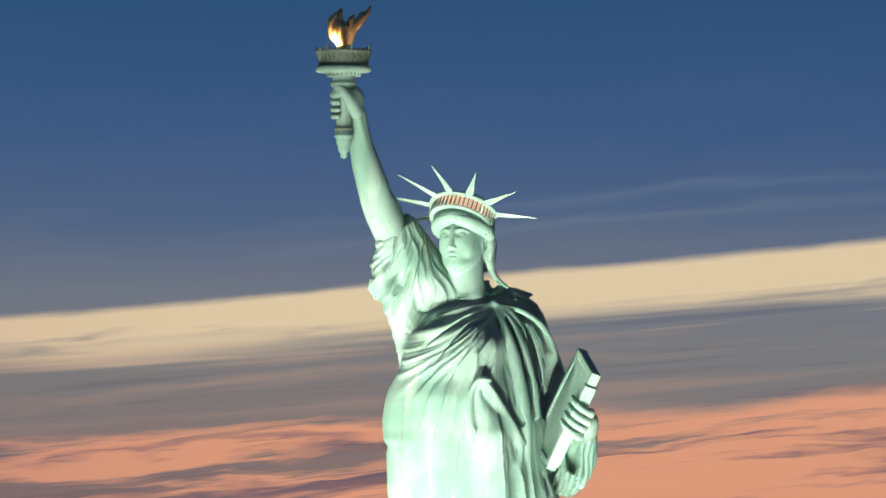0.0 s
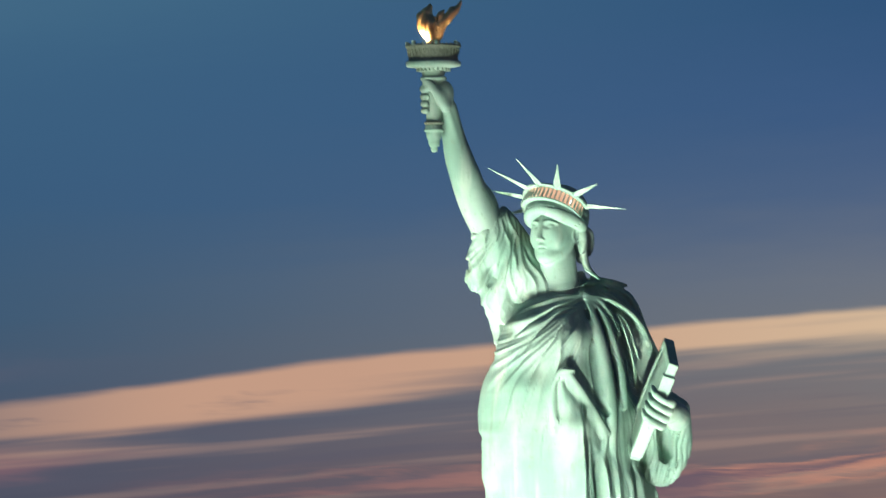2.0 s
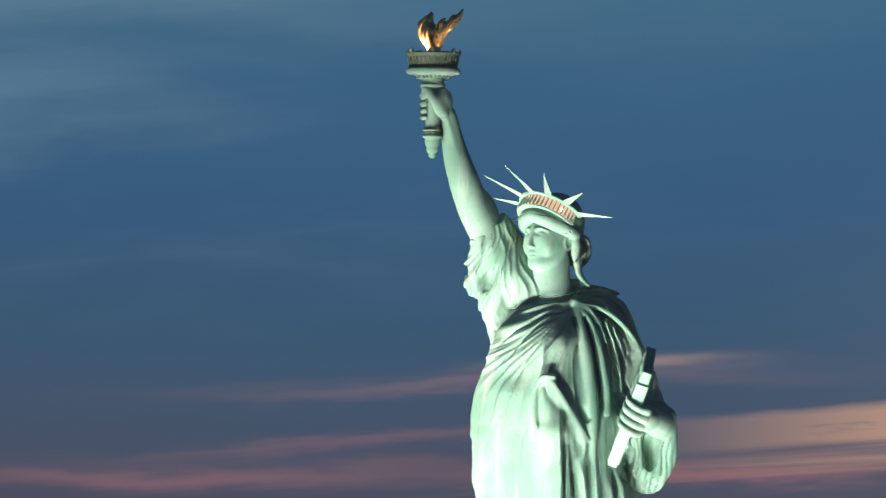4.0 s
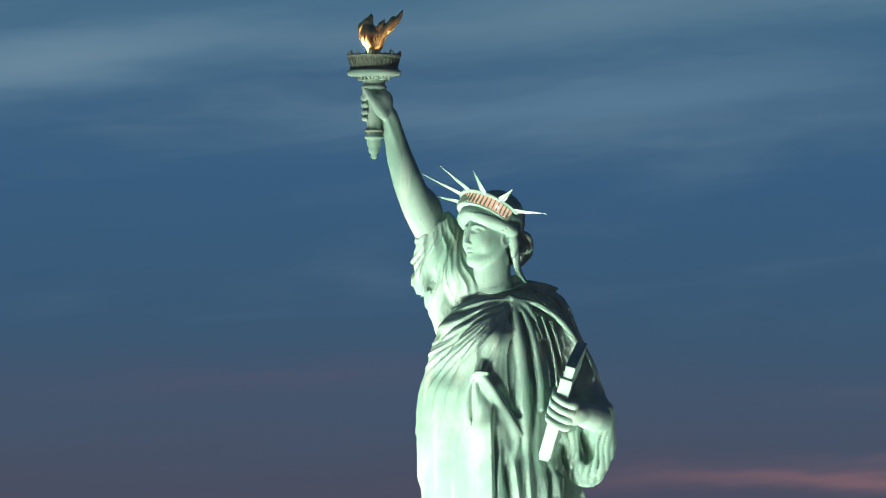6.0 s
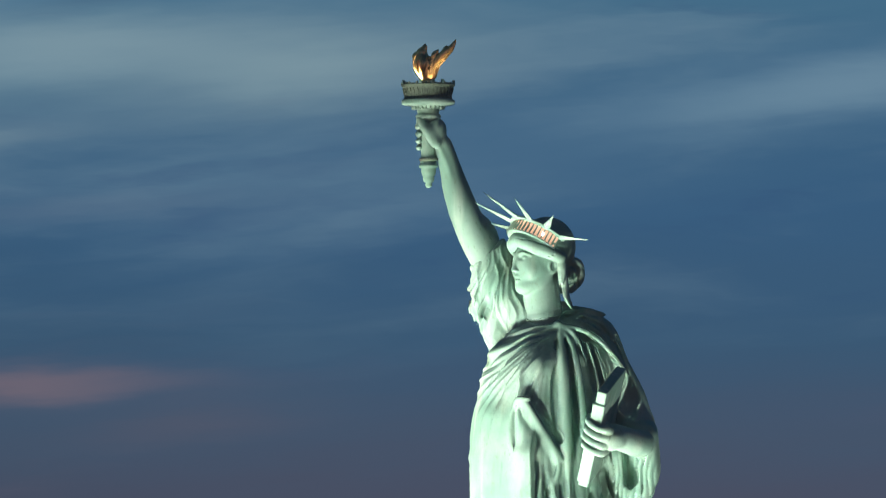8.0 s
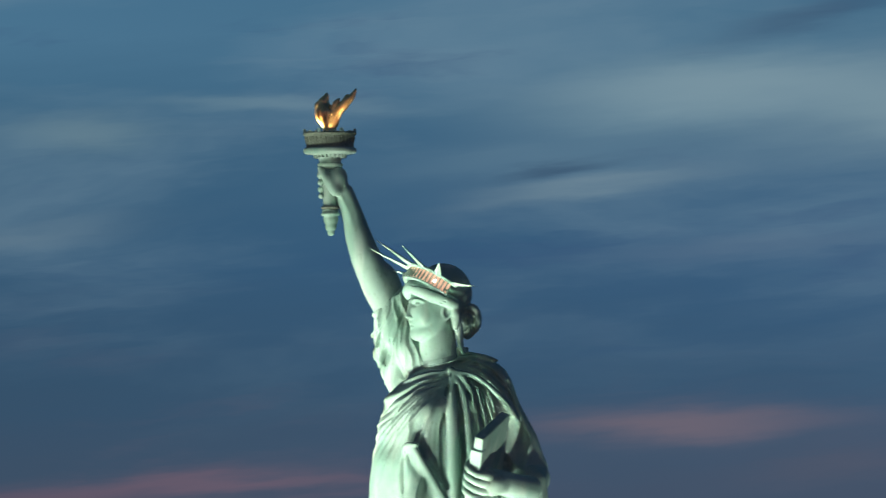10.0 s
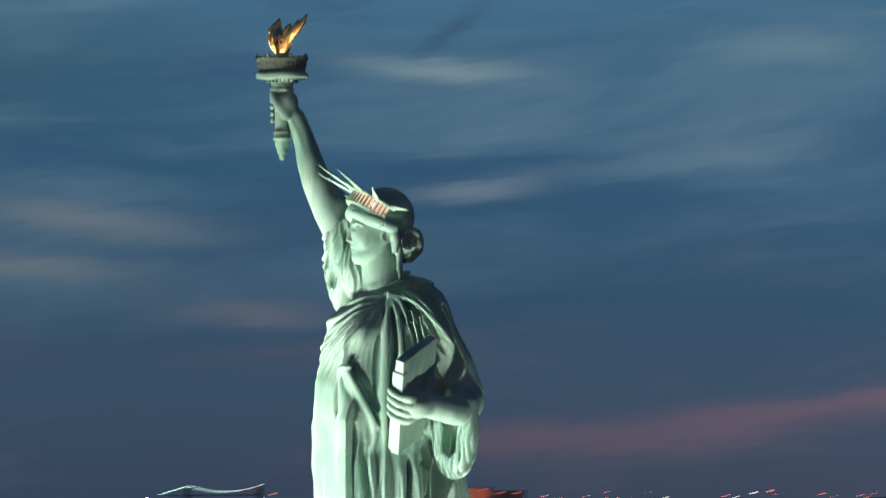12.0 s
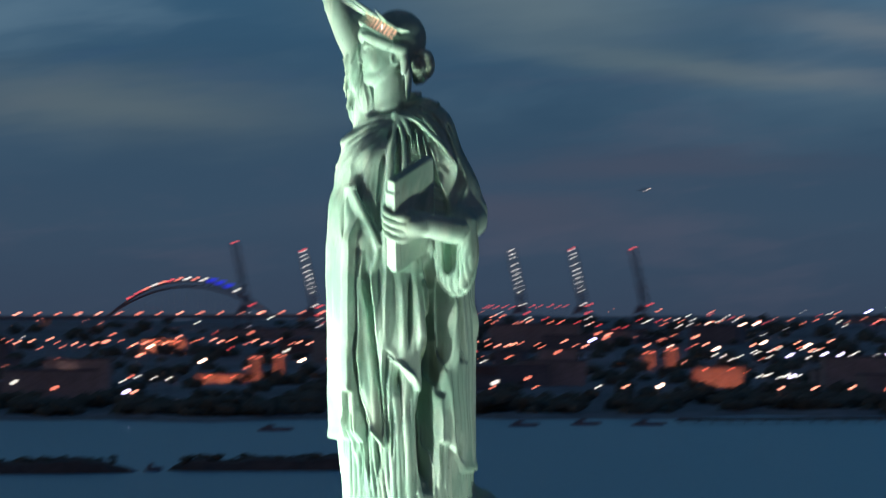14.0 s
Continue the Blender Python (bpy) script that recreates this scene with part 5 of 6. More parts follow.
# the island: lawn, fort wall and pedestal under the statue
bm = bmesh.new()
n = 72
ring = []
for r, z in ((1.0, -1.5), (0.99, 1.6), (0.95, 2.2)):
    row = []
    for i in range(n):
        a = 2 * math.pi * i / n
        k = r * (1 + 0.06 * math.sin(3 * a + 1) + 0.03 * math.sin(7 * a))
        row.append(bm.verts.new((150 * k * math.cos(a), 115 * k * math.sin(a) + 10, z)))
    ring.append(row)
for lo, hi in zip(ring, ring[1:]):
    for i in range(n):
        bm.faces.new((lo[i], lo[(i + 1) % n], hi[(i + 1) % n], hi[i]))
bm.faces.new(ring[-1])
tagged(part("ground", bm, LAWN), "dark lawn of the small island", "lawn", kind="structure")
bm = bmesh.new()
star = []
for z, s in ((2.0, 1.0), (8.5, 0.985)):
    star.append([bm.verts.new(((44 if i % 2 else 31) * s * math.cos(math.pi * i / 11), (44 if i % 2 else 31) * s * math.sin(math.pi * i / 11), z)) for i in range(22)])
for i in range(22):
    bm.faces.new((star[0][i], star[0][(i + 1) % 22], star[1][(i + 1) % 22], star[1][i]))
bm.faces.new(star[1])
tagged(part("terrace", bm, GRANITE), "star-shaped granite fort terrace under the pedestal", "terrace", kind="structure")
ped = tagged(new("pedestal"), "tall tapered granite pedestal standing on the fort terrace", "pedestal")
for name, lo, hi, tp in (("foundation", (-14, -14, 8.45), (14, 14, 20), 1.0), ("shaft", (-8.6, -8.6, 20), (8.6, 8.6, 40), 1.5), ("balcony", (-7.7, -7.7, 40), (7.7, 7.7, 41.4), 0.1)):
    bm = bmesh.new()
    block(bm, lo, hi, tp)
    bmesh.ops.bevel(bm, geom=bm.edges[:], offset=0.15, segments=1, affect="EDGES")
    part(name, bm, GRANITE, ped)
for name, r0, r1, z0, z1 in (("attic", 7.3, 6.9, 41.4, 44.2), ("plinth", 6.3, 6.1, 44.2, 45.4)):
    bm = bmesh.new()
    bmesh.ops.create_cone(bm, cap_ends=True, segments=24, radius1=r0, radius2=r1, depth=z1 - z0, matrix=Matrix.Translation((0, 0.3, (z0 + z1) / 2)))
    part(name, bm, GRANITE, ped)

# the far shore: low land that rises inland
bm = bmesh.new()
rows = []
for j in range(30):
    row = []
    for i in range(161):
        az = 44 + 0.32 * i
        shore = 2965 + 35 * math.sin(az * 1.7) + 22 * math.sin(az * 4.1 + 1) + (240 if az < 62 else 0) * (62 - az) / 18
        d = shore + (4890 - shore) * (j / 29) ** 1.2
        z = -1.0 if j == 0 else land_z(d) + 3 * noise.noise(Vector((az * 1.3, d * 0.004, 0)))
        if j == 29:
            z = 47 + 4 * noise.noise(Vector((az * 0.7, 3, 0))) + 2 * noise.noise(Vector((az * 3, 9, 0)))
        row.append(bm.verts.new(out_at(az, d, max(z, 0.8) if j else z)))
    rows.append(row)
for a, b in zip(rows, rows[1:]):
    for i in range(160):
        bm.faces.new((a[i + 1], a[i], b[i], b[i + 1]))
tagged(part("shore", bm, LAND), "low dark industrial shore rising gently inland", "land", kind="structure")


def clump(bm, p, r, rng, squash=0.7):
    m = Matrix.Translation(p) @ Matrix.Diagonal((r * rng.uniform(0.8, 1.3), r * rng.uniform(0.8, 1.3), r * squash * rng.uniform(0.7, 1.2), 1)) @ Matrix.Rotation(rng.uniform(0, 6), 4, "Z")
    bmesh.ops.create_icosphere(bm, subdivisions=1, radius=1, matrix=m)


# shoreline woods
rng = random.Random(5)
verts, faces = [], []
base = bmesh.new()
bmesh.ops.create_icosphere(base, subdivisions=1, radius=1)
bv = [v.co.copy() for v in base.verts]
bf = [[v.index for v in f.verts] for f in base.faces]
base.free()


def leaf_mass(p, r):
    o = len(verts)
    for v in bv:
        k = r * rng.uniform(0.75, 1.2)
        verts.append((p.x + v.x * k * 1.2, p.y + v.y * k * 1.2, p.z + v.z * k * 0.8))
    faces.extend([[o + i for i in f] for f in bf])


for i in range(2600):
    az = rng.uniform(64, 88)
    d = 3010 + abs(rng.gauss(0, 100)) + 35 * math.sin(az * 1.7)
    if math.sin(az * 5.3) + math.sin(az * 2.1 + 2) < -0.9 and d < 3140:
        continue
    leaf_mass(out_at(az, d, land_z(d) + rng.uniform(1, 8) * (0.5 + 0.5 * math.sin(az * 3.3) ** 2)), rng.uniform(2.5, 5.5))
for i in range(1500):
    d = rng.uniform(3250, 4700)
    leaf_mass(out_at(rng.uniform(55, 88), d, land_z(d) + rng.uniform(1, 4)), rng.uniform(3, 7))
me = bpy.data.meshes.new("woods")
me.from_pydata(verts, [], faces)
me.materials.append(LEAF)
tagged(new("woods", me), "dark leafy trees massed along the shore", "trees", kind="stuff")


# breakwaters with scrub, low rocks and moored barges
def breakwater(az0, az1, dist, height, label):
    ob = tagged(new("breakwater"), label, "breakwater", "breakwaters")
    r = random.Random(int(az0 * 10))
    bm = bmesh.new()
    k = 60
    prof = []
    for i in range(k + 1):
        t = i / k
        az = az0 + (az1 - az0) * t
        end = min(1, 6 * t, 6 * (1 - t)) ** 0.6
        h = height * end * (0.72 + 0.18 * math.sin(t * 11) * math.sin(t * 5 + 1) + 0.12 * r.random())
        prof.append([bm.verts.new(out_at(az, dist + dd * end, z)) for dd, z in ((-14, -1), (-9, h * 0.75), (0, h), (10, h * 0.7), (24, -1))])
    for a, b in zip(prof, prof[1:]):
        for q in range(4):
            bm.faces.new((a[q], a[q + 1], b[q + 1], b[q]))
    part("bank", bm, ROCK, ob)
    bm = bmesh.new()
    for i in range(90):
        t = r.uniform(0.06, 0.94)
        clump(bm, out_at(az0 + (az1 - az0) * t, dist + r.uniform(-6, 8), height * r.uniform(0.4, 0.85)), r.uniform(0.9, 1.9), r)
    tagged(part("scrub", bm, LEAF, ob), kind="stuff")


breakwater(81.22, 84.8, 2072, 6.2, "long rock breakwater overgrown with dark scrub")
breakwater(78.9, 80.92, 2092, 6.2, "rock breakwater with scrub and a ragged end")
for az, d, w in ((79.86, 2725, 8), (77.41, 2790, 7), (76.80, 2812, 7), (76.18, 2795, 8), (81.06, 2085, 3)):
    barge = tagged(new("barge"), "small dark barge moored on the water", "barge", "moored barges")
    barge.location = out_at(az, d)
    bm = bmesh.new()
    block(bm, (-w, -3, -0.5), (w, 3, 1.6), 0.3)
    part("hull", bm, STEEL, barge)
    bm = bmesh.new()
    block(bm, (-w * 0.6, -2, 1.6), (-w * 0.1, 2, 3.0), 0.1)
    part("cabin", bm, WALLS[2], barge)
    barge.rotation_euler = (0, 0, radians(77))
pier = tagged(new("pier"), "long low timber pier running along the shore", "pier")
bm = bmesh.new()
block(bm, (-95, -4, 1.4), (95, 4, 2.6))
part("deck", bm, ROCK, pier)
for i in range(24):
    bm = bmesh.new()
    block(bm, (-93 + 8 * i, -3.4, -2), (-92.2 + 8 * i, -2.6, 1.4))
    part("pile", bm, ROCK, pier)
pier.location, pier.rotation_euler = out_at(74.0, 2838), (0, 0, radians(76))


# container cranes with raised booms
def crane(az, dist, top, lit, red, label):
    ob = tagged(new("container_crane"), label, "crane", "container cranes")
    ob.location = out_at(az, dist, land_z(dist))
    ob.rotation_euler = (0, 0, radians(az))
    h = top - land_z(dist)
    leg = h * 0.24
    for sx in (-5, 5):
        for sy in (-11, 11):
            bm = bmesh.new()
            beam(bm, (sx, sy, 0), (sx, sy, leg), 1.2)
            part("leg", bm, STEEL, ob)
    for sy in (-11, 11):
        bm = bmesh.new()
        beam(bm, (-5, sy, leg * 0.45), (5, sy, leg * 0.45), 1.2)
        part("cross_beam", bm, STEEL, ob)
    bm = bmesh.new()
    block(bm, (-5, -26, leg), (5, 18, leg + 2.0), 0.2)
    part("girder", bm, STEEL, ob)
    bm = bmesh.new()
    block(bm, (-3.5, -20, leg + 2.0), (3.5, -8, leg + 5.5), 0.2)
    part("machine_house", bm, STEEL, ob)
    # lattice boom, leaning as it is hauled up
    foot, tip = Vector((4, 14, leg + 2)), Vector((-6, 20, h))
    bm = bmesh.new()
    for s in (-3.2, 3.2):
        for q in (-2.0, 2.0):
            beam(bm, foot + Vector((s, q, 0)), tip + Vector((s * 0.7, q, 0)), 0.8)
    for i in range(14):
        a, b = foot.lerp(tip, i / 14), foot.lerp(tip, (i + 1) / 14)
        s = 1 if i % 2 else -1
        beam(bm, a + Vector((3.2 * s, 2, 0)), b + Vector((-3.2 * s, 2, 0)), 0.5)
        beam(bm, a + Vector((3.2 * s, -2, 0)), b + Vector((-3.2 * s, -2, 0)), 0.5)
        beam(bm, b + Vector((3, -2, 0)), b + Vector((-3, -2, 0)), 0.6)
    boom = part("boom", bm, STEEL, ob)
    bm = bmesh.new()
    beam(bm, (0, 12, leg + 3), (0, 10, leg + 22), 1.6)
    beam(bm, (0, 10, leg + 22), tip.lerp(foot, 0.3), 0.5)
    beam(bm, (0, 10, leg + 22), (0, -20, leg + 6), 0.5)
    part("mast", bm, STEEL, ob)

    def lamp(p, mat, w=1.0, hgt=0.5, name="lamp"):
        bm = bmesh.new()
        block(bm, (p.x - w, p.y - 3.4, p.z - hgt), (p.x + w, p.y - 2.4, p.z + hgt))
        part(name, bm, mat, boom)

    if lit:
        for t in (1.0, 0.93, 0.87, 0.76, 0.67, 0.60, 0.53, 0.46, 0.39, 0.32, 0.10):
            lamp(foot.lerp(tip, t) + Vector((0, -1, 0)), WHITE, 1.5 if t < 0.8 else 1.1, 0.28)
        lamp(foot + Vector((2, -3, -2)), RED, 1.3, 0.6, "beacon")
        lamp(foot + Vector((2, -16, -6)), WHITE, 1.5, 0.32)
        lamp(foot + Vector((2, -16, -11)), WHITE, 1.5, 0.32)
    if red:
        lamp(tip + Vector((0, -1, 1)), RED, 1.5, 0.45, "beacon")
        lamp(foot + Vector((3, -3, 4)), RED, 1.4, 0.5, "beacon")


UP = "lit container crane with its lattice boom raised"
OFF = "unlit container crane with raised boom and red beacon"
crane(80.18, 4450, 105.5, False, True, OFF)
crane(79.51, 4450, 99.0, True, True, UP)
crane(77.96, 4450, 80.4, False, False, OFF)
crane(77.46, 4450, 99.0, True, False, UP)
crane(76.86, 4450, 99.0, True, True, UP)
crane(76.26, 4450, 99.0, False, True, OFF)


# a steel arch bridge and, farther round, a bridge hung with lights
def arch_bridge():
    ob = tagged(new("arch_bridge"), "steel arch bridge with rows of deck lights, part lit blue", "bridge")
    d = 4650
    a0, a1 = 81.52, 79.9

    def rib(t, lift):
        return out_at(a0 + (a1 - a0) * t, d, 49 + lift * 4 * t * (1 - t))

    for lift, name in ((29.0, "upper_rib"), (24.0, "lower_rib")):
        bm = bmesh.new()
        for i in range(28):
            beam(bm, rib(i / 28, lift), rib((i + 1) / 28, lift), 1.6)
        part(name, bm, STEEL, ob)
    for i in range(1, 28):
        bm = bmesh.new()
        p = rib(i / 28, 29.0)
        beam(bm, p, Vector((p.x, p.y, 50)), 0.45)
        part("hanger", bm, STEEL, ob)
        if i < 27:
            bm = bmesh.new()
            beam(bm, rib(i / 28, 24.0), rib((i + 1) / 28, 29.0), 0.7)
            part("brace", bm, STEEL, ob)
    bm = bmesh.new()
    beam(bm, out_at(85.0, d, 49), out_at(78.6, d, 49), 3.0)
    deck = part("deck", bm, STEEL, ob)
    for i in range(9):
        bm = bmesh.new()
        p = out_at(84.6 - 0.62 * i if i < 5 else 79.6 - 0.3 * (i - 5), d, 24)
        block(bm, (p.x - 3, p.y - 3, 20), (p.x + 3, p.y + 3, 48))
        part("pier", bm, GRANITE, ob)
    for i in range(30):
        p = out_at(84.8 - 0.2 * i, d - 6, 52.0)
        bm = bmesh.new()
        w = 1.1 if i % 3 else 1.6
        block(bm, (p.x - w, p.y - w, 51.3), (p.x + w, p.y + w, 52.6))
        part("deck_lamp", bm, SODIUM if i % 4 else AMBER, deck)
    for i in range(14):
        t = 0.14 + 0.05 * i
        p = rib(t, 29.0)
        bm = bmesh.new()
        blue = 0.63 < t < 0.78
        w = 3.0 if blue else 1.2
        block(bm, (p.x - 1.4, p.y - w, p.z + 0.8), (p.x + 1.4, p.y + w, p.z + (3.6 if blue else 2.2)))
        part("rib_lamp", bm, BLUE if blue else (RED if i in (0, 1, 5) else (WHITE if i % 2 else SODIUM)), ob)


def hung_bridge():
    ob = tagged(new("suspension_bridge"), "far suspension bridge outlined by strings of pale lights", "bridge")
    d = 4700
    for az in (73.57, 72.86):
        bm = bmesh.new()
        p = out_at(az, d)
        block(bm, (p.x - 2, p.y - 2, 40), (p.x + 2, p.y + 2, 60.5), 0.4)
        part("tower", bm, STEEL, ob)
    bm = bmesh.new()
    beam(bm, out_at(73.8, d, 53.0), out_at(72.84, d, 53.0), 1.2)
    part("deck", bm, STEEL, ob)
    for i in range(21):
        az = 73.82 - 0.048 * i
        if az > 73.57:
            z = 60.4 - (az - 73.57) / 0.25 * 6
        else:
            u = (az - 73.215) / 0.355
            z = 55.8 + 4.9 * u * u
        p = out_at(az, d - 3, z)
        bm = bmesh.new()
        block(bm, (p.x - 0.5, p.y - 0.5, z - 0.4), (p.x + 0.5, p.y + 0.5, z + 0.4))
        part("string_lamp", bm, RED if i > 16 and i % 2 else PALE, ob)


arch_bridge()
hung_bridge()


# buildings of the shore: sheds, blocks and flats
def building(az, dist, w, dep, h, wall, turn, lit, label, kind_of="building"):
    ob = tagged(new("building"), label, kind_of, "buildings of the shore")
    bm = bmesh.new()
    block(bm, (-w, -dep, -4), (w, dep, h))
    shell = part("wall", bm, wall, ob)
    bm = bmesh.new()
    block(bm, (-w - 0.5, -dep - 0.5, h), (w + 0.5, dep + 0.5, h + 1.0), 0.4)
    part("roof", bm, ROOFING, ob)
    r = random.Random(int(az * 100))
    for i in range(lit):
        x, z = r.uniform(-w * 0.85, w * 0.85), r.uniform(2.5, h - 1.5)
        bm = bmesh.new()
        block(bm, (x - 1.1, -dep - 0.25, z - 0.8), (x + 1.1, -dep - 0.02, z + 0.8))
        part("window", bm, r.choice((SODIUM, AMBER, WHITE, SODIUM)), shell)
    ob.location, ob.rotation_euler = out_at(az, dist, land_z(dist)), (0, 0, radians(az + turn))
    return ob


GLOWING = ((75.5, 3420), (80.4, 3530), (80.97, 4100), (76.18, 3750), (75.96, 3760), (79.82, 3560), (80.06, 3565), (70.6, 4640))
rng = random.Random(11)
NAMES = {0: "dark brick warehouse with a flat roof", 1: "plain rendered block with few lit windows", 2: "low sheet-metal shed at the waterside"}
for i in range(150):
    az, d = rng.uniform(64, 86), rng.choice((rng.uniform(3180, 3500), rng.uniform(3500, 4700)))
    if abs(az - 80.5) < 1.3 and d > 4400:
        continue
    k = rng.randrange(3)
    if any(abs(az - ga) < 0.75 and d < gd + 60 for ga, gd in GLOWING):
        continue
    building(az, d, rng.uniform(8, 34), rng.uniform(6, 14), (rng.uniform(5, 14) if k != 1 else rng.uniform(9, 22)) * (0.5 if d > 4200 else 1.0), WALLS[k], rng.uniform(-25, 25), rng.choice((0, 1, 2, 3)), NAMES[k])


def glow_shed(az, dist, w, h, strength, label):
    """A shed with sodium lamps at its eaves; an added, unseen area light washes its front."""
    ob = building(az, dist, w, 9, h, WALLS[1], 0, 0, label, "warehouse")
    for i in range(max(2, int(w / 9))):
        x = -w + (i + 0.5) * 2 * w / max(2, int(w / 9))
        bm = bmesh.new()
        block(bm, (x - 1.0, -12.6, h - 1.0), (x + 1.0, -11.6, h - 0.4))
        part("eaves_lamp", bm, SODIUM, ob)
    # added area light, low and out in front, with no fixture
    lamp = bpy.data.lights.new("added_wash", "AREA")
    lamp.shape, lamp.size, lamp.size_y, lamp.energy, lamp.color = "RECTANGLE", 1.8 * w, 1.0, strength * 0.6, (1.0, 0.22, 0.09)
    lo = new("added_wash", lamp)
    lo.parent = ob
    lo.matrix_local = look((0, -24, 2.5), (0, -9, h * 0.5))


glow_shed(75.5, 3420, 15, 11.5, 6500, "orange-lit warehouse front beside the water")
glow_shed(80.4, 3530, 16, 5, 7000, "long shed washed by orange lamps")
glow_shed(80.97, 4100, 16, 8.5, 9000, "wide shed glowing under orange lamps")
glow_shed(76.18, 3750, 4, 10.5, 2200, "narrow block lit orange from below")
glow_shed(75.96, 3760, 4, 12, 2400, "narrow block lit orange from below")
# two sheds drawn up narrow in place of orange-lit crane legs
glow_shed(79.82, 3560, 4, 16, 2400, "narrow orange-lit tower standing in for a crane leg")
glow_shed(80.06, 3565, 4, 15, 1500, "narrow orange-lit tower standing in for a crane leg")
glow_shed(71.13, 4640, 3.5, 22, 7000, "tall plant stack glowing in orange light")
glow_shed(70.76, 4640, 14, 16, 7500, "large plant building glowing in orange light")
glow_shed(70.42, 4655, 13, 13, 4500, "plant building glowing in orange light")
glow_shed(70.15, 4630, 40, 6, 3000, "long low plant building glowing in orange light")


# lamp masts that stand out one by one
def mast_kind(mat, size, name):
    ob = tagged(new("lamp_mast"), name, "lamp mast", "lamp masts of the shore")
    bm = bmesh.new()
    beam(bm, (0, 0, 0), (0, 0, 11), 0.5)
    part("pole", bm, STEEL, ob)
    bm = bmesh.new()
    bmesh.ops.create_icosphere(bm, subdivisions=1, radius=size, matrix=Matrix.Translation((0, 0, 11 + size * 0.6)) @ Matrix.Diagonal((1.25, 1.25, 0.8, 1)))
    part("lamp_head", bm, mat, ob)
    return ob


masts = [mast_kind(SODIUM, 0.75, "tall mast with an orange sodium lamp"), mast_kind(AMBER, 0.95, "tall mast with a bright amber lamp"), mast_kind(WHITE, 0.8, "tall mast with a white lamp"),
         mast_kind(VIOLET, 1.25, "tall mast with a violet-white lamp"), mast_kind(RED, 0.8, "mast with a red warning lamp"),
         mast_kind(GLARE, 1.3, "tall mast with a glaring warm floodlamp"), mast_kind(INDIGO, 1.25, "tall mast with a bright indigo lamp")]
home = [out_at(82.0, 3650, land_z(3650)), out_at(81.2, 3700, land_z(3700)), out_at(75.0, 3600, land_z(3600)), out_at(74.0, 3400, land_z(3400)), out_at(78.6, 3900, land_z(3900)), out_at(81.09, 3860, land_z(3860)), out_at(76.74, 3940, land_z(3940))]
for ob, p in zip(masts, home):
    ob.location = p
rng = random.Random(23)


def mast(kind, az, d):
    copy_thing(masts[kind], Matrix.Translation(out_at(az, d, land_z(d))))


def inland(el, height=12.0):
    """Distance at which a lamp of this height on the rising shore stands at an elevation."""
    lo, hi = 3060.0, 4880.0
    for i in range(30):
        d = (lo + hi) / 2
        if math.degrees(math.atan2(land_z(d) + height - EYE.z, d)) < el:
            lo = d
        else:
            hi = d
    return lo


# rows along the quays and roads: azimuths, elevation, number, kinds of lamp, unevenness
NORTH_ROWS = ((84.6, 79.5, -0.38, 58, (0, 1, 1, 0, 1), 0.022), (79.2, 76.9, -0.2, 24, (0, 0, 0, 1), 0.015), (78.5, 76.8, -0.43, 18, (0, 0, 1), 0.02),
        (76.3, 73.6, -0.19, 24, (0, 2, 0, 2, 4), 0.04), (77.6, 75.8, -0.22, 14, (4, 0, 4), 0.03), (75.6, 73.7, -0.53, 20, (2, 2, 3, 2), 0.03),
        (75.2, 74.3, -0.45, 7, (1, 0, 3), 0.03), (77.85, 77.0, -0.05, 12, (4,), 0.004), (75.95, 75.1, -0.21, 9, (2, 5, 2), 0.025))
SOUTH_ROWS = ((75.12, 74.66, -0.75, 8, (2, 2, 3), 0.008), (73.9, 72.0, -0.2, 16, (2, 0, 2, 3), 0.04), (73.2, 72.1, -0.575, 14, (2, 1, 2), 0.008),
        (72.0, 70.4, -0.45, 16, (0, 1, 0), 0.03), (71.6, 69.6, -0.19, 16, (0, 0, 1), 0.03), (69.5, 66.0, -0.2, 18, (0, 2, 4), 0.05),
        (81.4, 80.9, -0.72, 4, (2,), 0.02), (84.5, 82.6, -0.69, 6, (1, 0), 0.03))
for az0, az1, el, count, kinds, loose in NORTH_ROWS + SOUTH_ROWS:
    for i in range(count):
        az = az0 + (az1 - az0) * (i + rng.uniform(0.05, 0.95)) / count
        mast(rng.choice(kinds), az, inland(el + rng.gauss(0, loose)))
for az, el, k in ((80.58, -0.57, 5), (79.6, -0.57, 5), (82.42, -0.70, 5), (82.16, -0.70, 5), (81.91, -0.69, 5), (81.33, -0.93, 3), (81.25, -1.0, 1), (77.15, -0.49, 6), (77.9, -0.41, 1), (76.41, -0.84, 1), (76.07, -0.84, 5), (76.68, -0.84, 2),
                  (75.97, -0.46, 5), (75.52, -0.48, 5), (76.2, -0.44, 1), (75.62, -0.43, 1), (75.05, -0.42, 5), (74.62, -0.45, 5), (74.72, -0.42, 1), (74.88, -0.96, 1), (74.55, -0.96, 1), (74.18, -0.86, 1), (77.72, -0.84, 0), (77.3, -0.84, 0),
                  (74.02, -0.12, 6), (73.77, -0.13, 3), (73.49, -0.19, 3), (72.88, -0.13, 3), (72.55, -0.19, 5), (72.27, -0.18, 3), (72.95, -0.24, 3), (72.33, -0.58, 6), (72.77, -0.42, 1), (71.98, -0.22, 1), (71.95, -0.36, 1), (73.4, -0.44, 1),
                  (71.22, -0.50, 1), (70.94, -0.44, 5), (70.61, -0.47, 5), (70.36, -0.48, 5), (70.7, -0.44, 1), (71.1, -0.53, 1)):
    mast(k, az, inland(el))

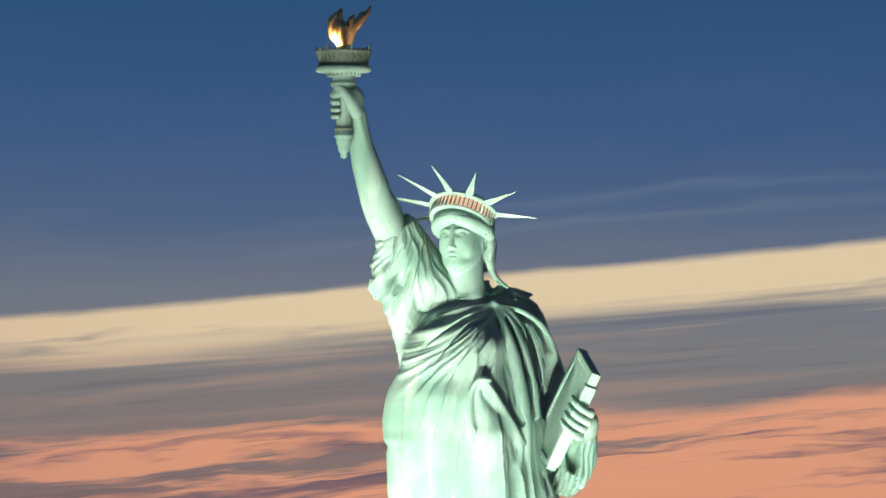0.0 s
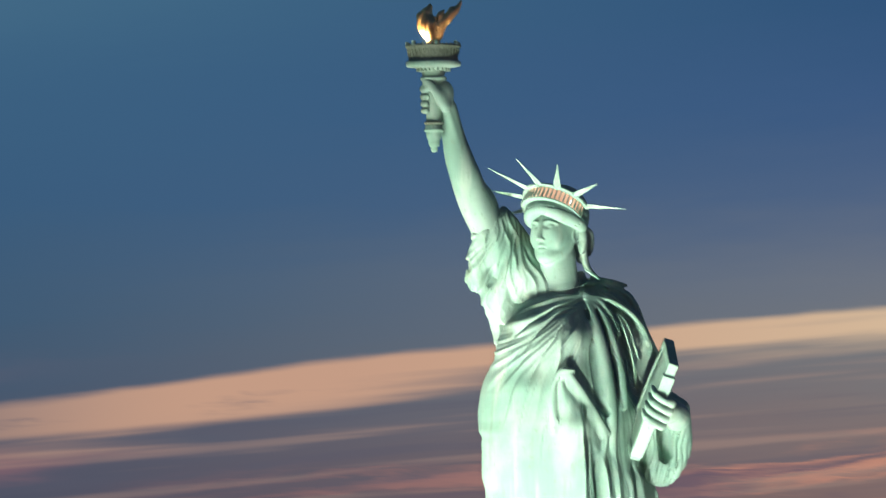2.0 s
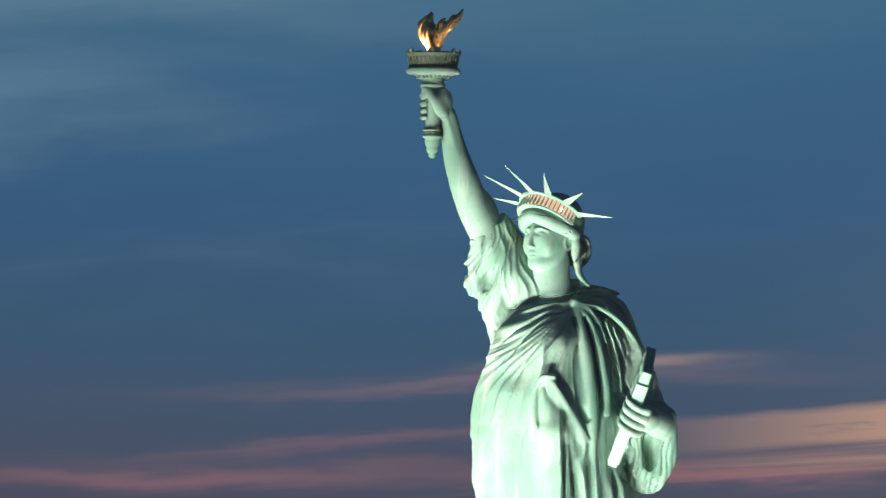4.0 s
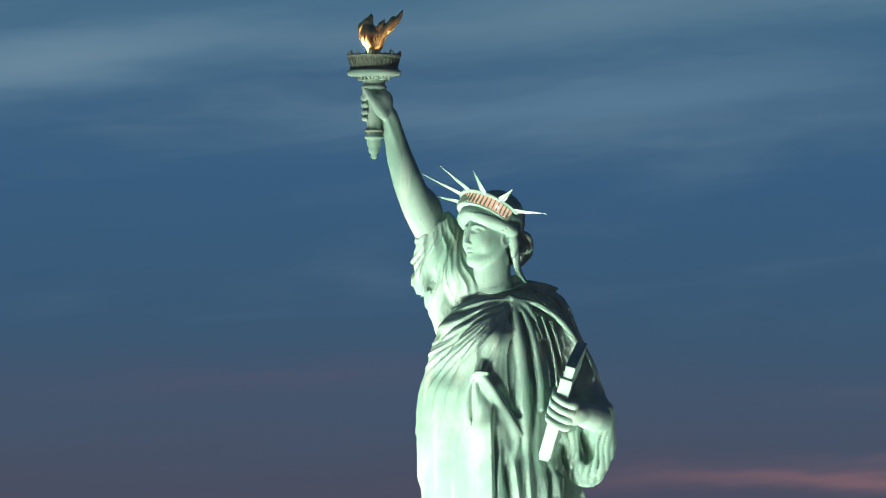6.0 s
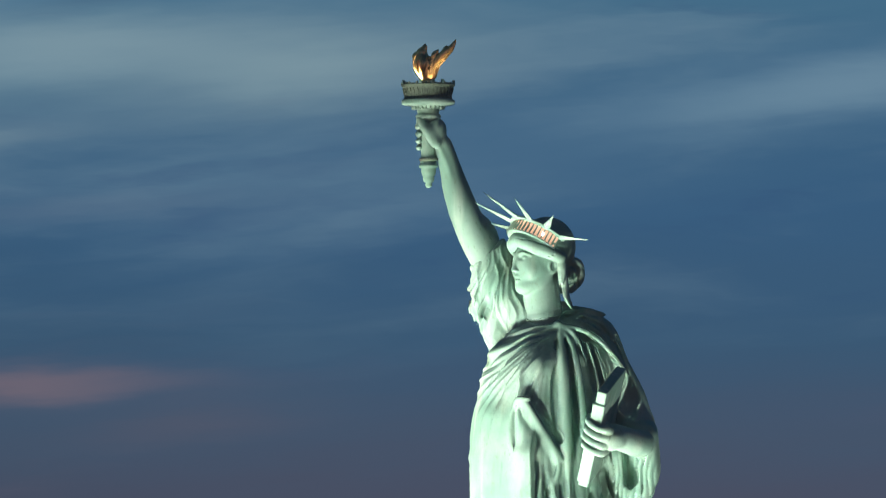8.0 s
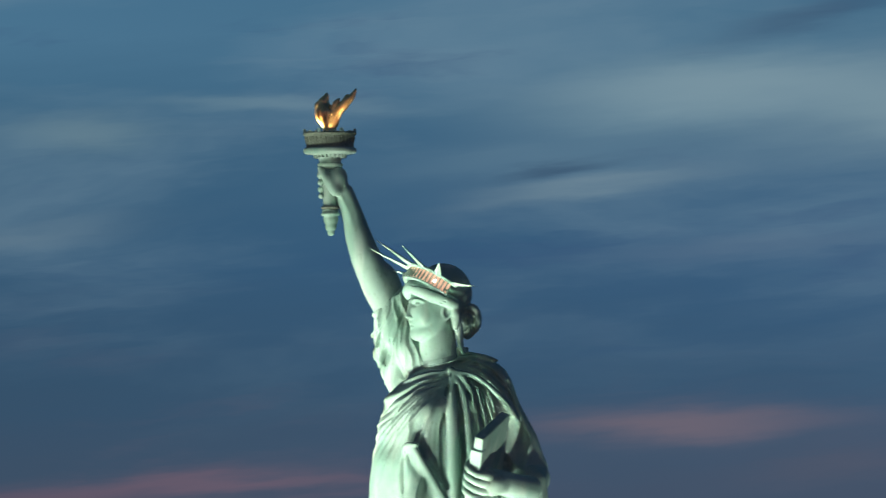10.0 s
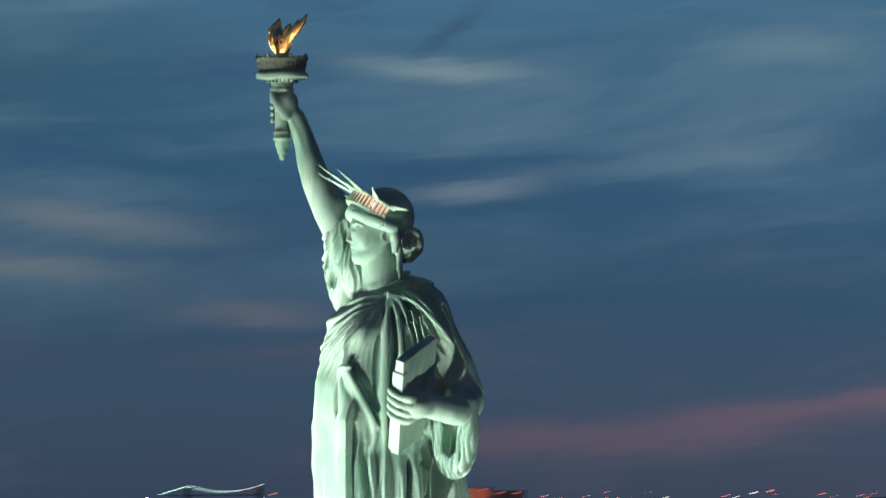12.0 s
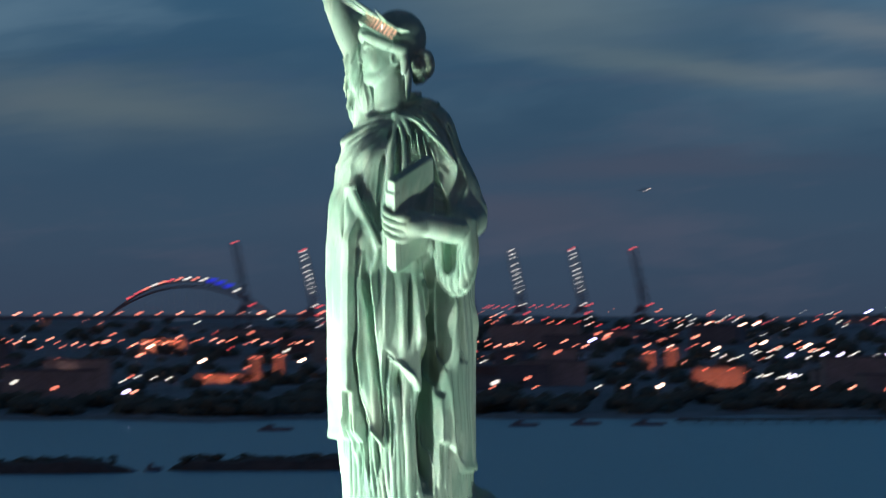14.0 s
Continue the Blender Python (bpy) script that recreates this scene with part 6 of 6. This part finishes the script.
# the many small lights between
rng = random.Random(31)
for mat, count, name in ((SODIUM, 210, "orange"), (WHITE, 110, "white"), (RED, 80, "red"), (AMBER, 40, "amber")):
    verts, faces = [], []
    for i in range(count):
        d = rng.uniform(4350, 4860) if rng.random() < 0.7 else rng.uniform(3350, 4350)
        az = rng.uniform(52, 86)
        if mat in (SODIUM, RED) and rng.random() < 0.3:
            az = rng.gauss(70.5, 1.0)
        p = out_at(az, d, land_z(d) + rng.uniform(2, 9))
        r = rng.choice((0.35, 0.45, 0.6, 0.8))
        o = len(verts)
        for v in ((-1, -1, -1), (1, -1, -1), (1, 1, -1), (-1, 1, -1), (-1, -1, 1), (1, -1, 1), (1, 1, 1), (-1, 1, 1)):
            verts.append((p.x + v[0] * r, p.y + v[1] * r, p.z + v[2] * r * 0.8))
        faces += [[o + q for q in f] for f in ((3, 2, 1, 0), (4, 5, 6, 7), (0, 1, 5, 4), (1, 2, 6, 5), (2, 3, 7, 6), (3, 0, 4, 7))]
    me = bpy.data.meshes.new("town_lights")
    me.from_pydata(verts, [], faces)
    me.materials.append(mat)
    tagged(new("town_lights", me), "scattered small " + name + " lights of the town", "lights", kind="stuff")

# a far radio mast with a red lamp
tower = tagged(new("radio_mast"), "slender radio mast with a red lamp", "mast")
eye2 = Vector((316.0, -226.0, 60.2))
tp = out_at(56.25, 4300, 0, eye2)
bm = bmesh.new()
for s in (-2.0, 2.0):
    beam(bm, (s, 0, 0), (s * 0.3, 0, 66), 0.5)
for i in range(12):
    s = 2.0 - 1.4 * i / 12
    beam(bm, (-s, 0, 5.5 * i), (s, 0, 5.5 * (i + 1)), 0.3)
part("lattice", bm, STEEL, tower)
bm = bmesh.new()
block(bm, (-3.5, -1, 64.8), (3.5, 1, 66.8), 0.3)
part("beacon", bm, RED, tower)
tower.location = tp + Vector((0, 0, -6))

# an aircraft low in the sky
plane = tagged(new("aircraft"), "distant small aircraft with its landing light on", "aircraft")
bm = bmesh.new()
bmesh.ops.create_uvsphere(bm, u_segments=10, v_segments=8, radius=1, matrix=Matrix.Diagonal((7, 0.9, 0.9, 1)))
part("fuselage", bm, STEEL, plane)
bm = bmesh.new()
block(bm, (-1.2, -7, -0.2), (1.2, 7, 0.1))
part("wing", bm, STEEL, plane)
bm = bmesh.new()
block(bm, (-6.5, -0.15, 0.4), (-5.0, 0.15, 2.4))
part("tail_fin", bm, STEEL, plane)
bm = bmesh.new()
bmesh.ops.create_icosphere(bm, subdivisions=1, radius=0.9, matrix=Matrix.Translation((6.6, -0.6, -0.4)))
part("landing_light", bm, GLARE, plane)
plane.location = out_at(76.23, 4600, 60.2 + 4600 * math.tan(radians(1.09)))
plane.rotation_euler = (0, 0, radians(60))
plane.scale = (0.5, 0.5, 0.5)
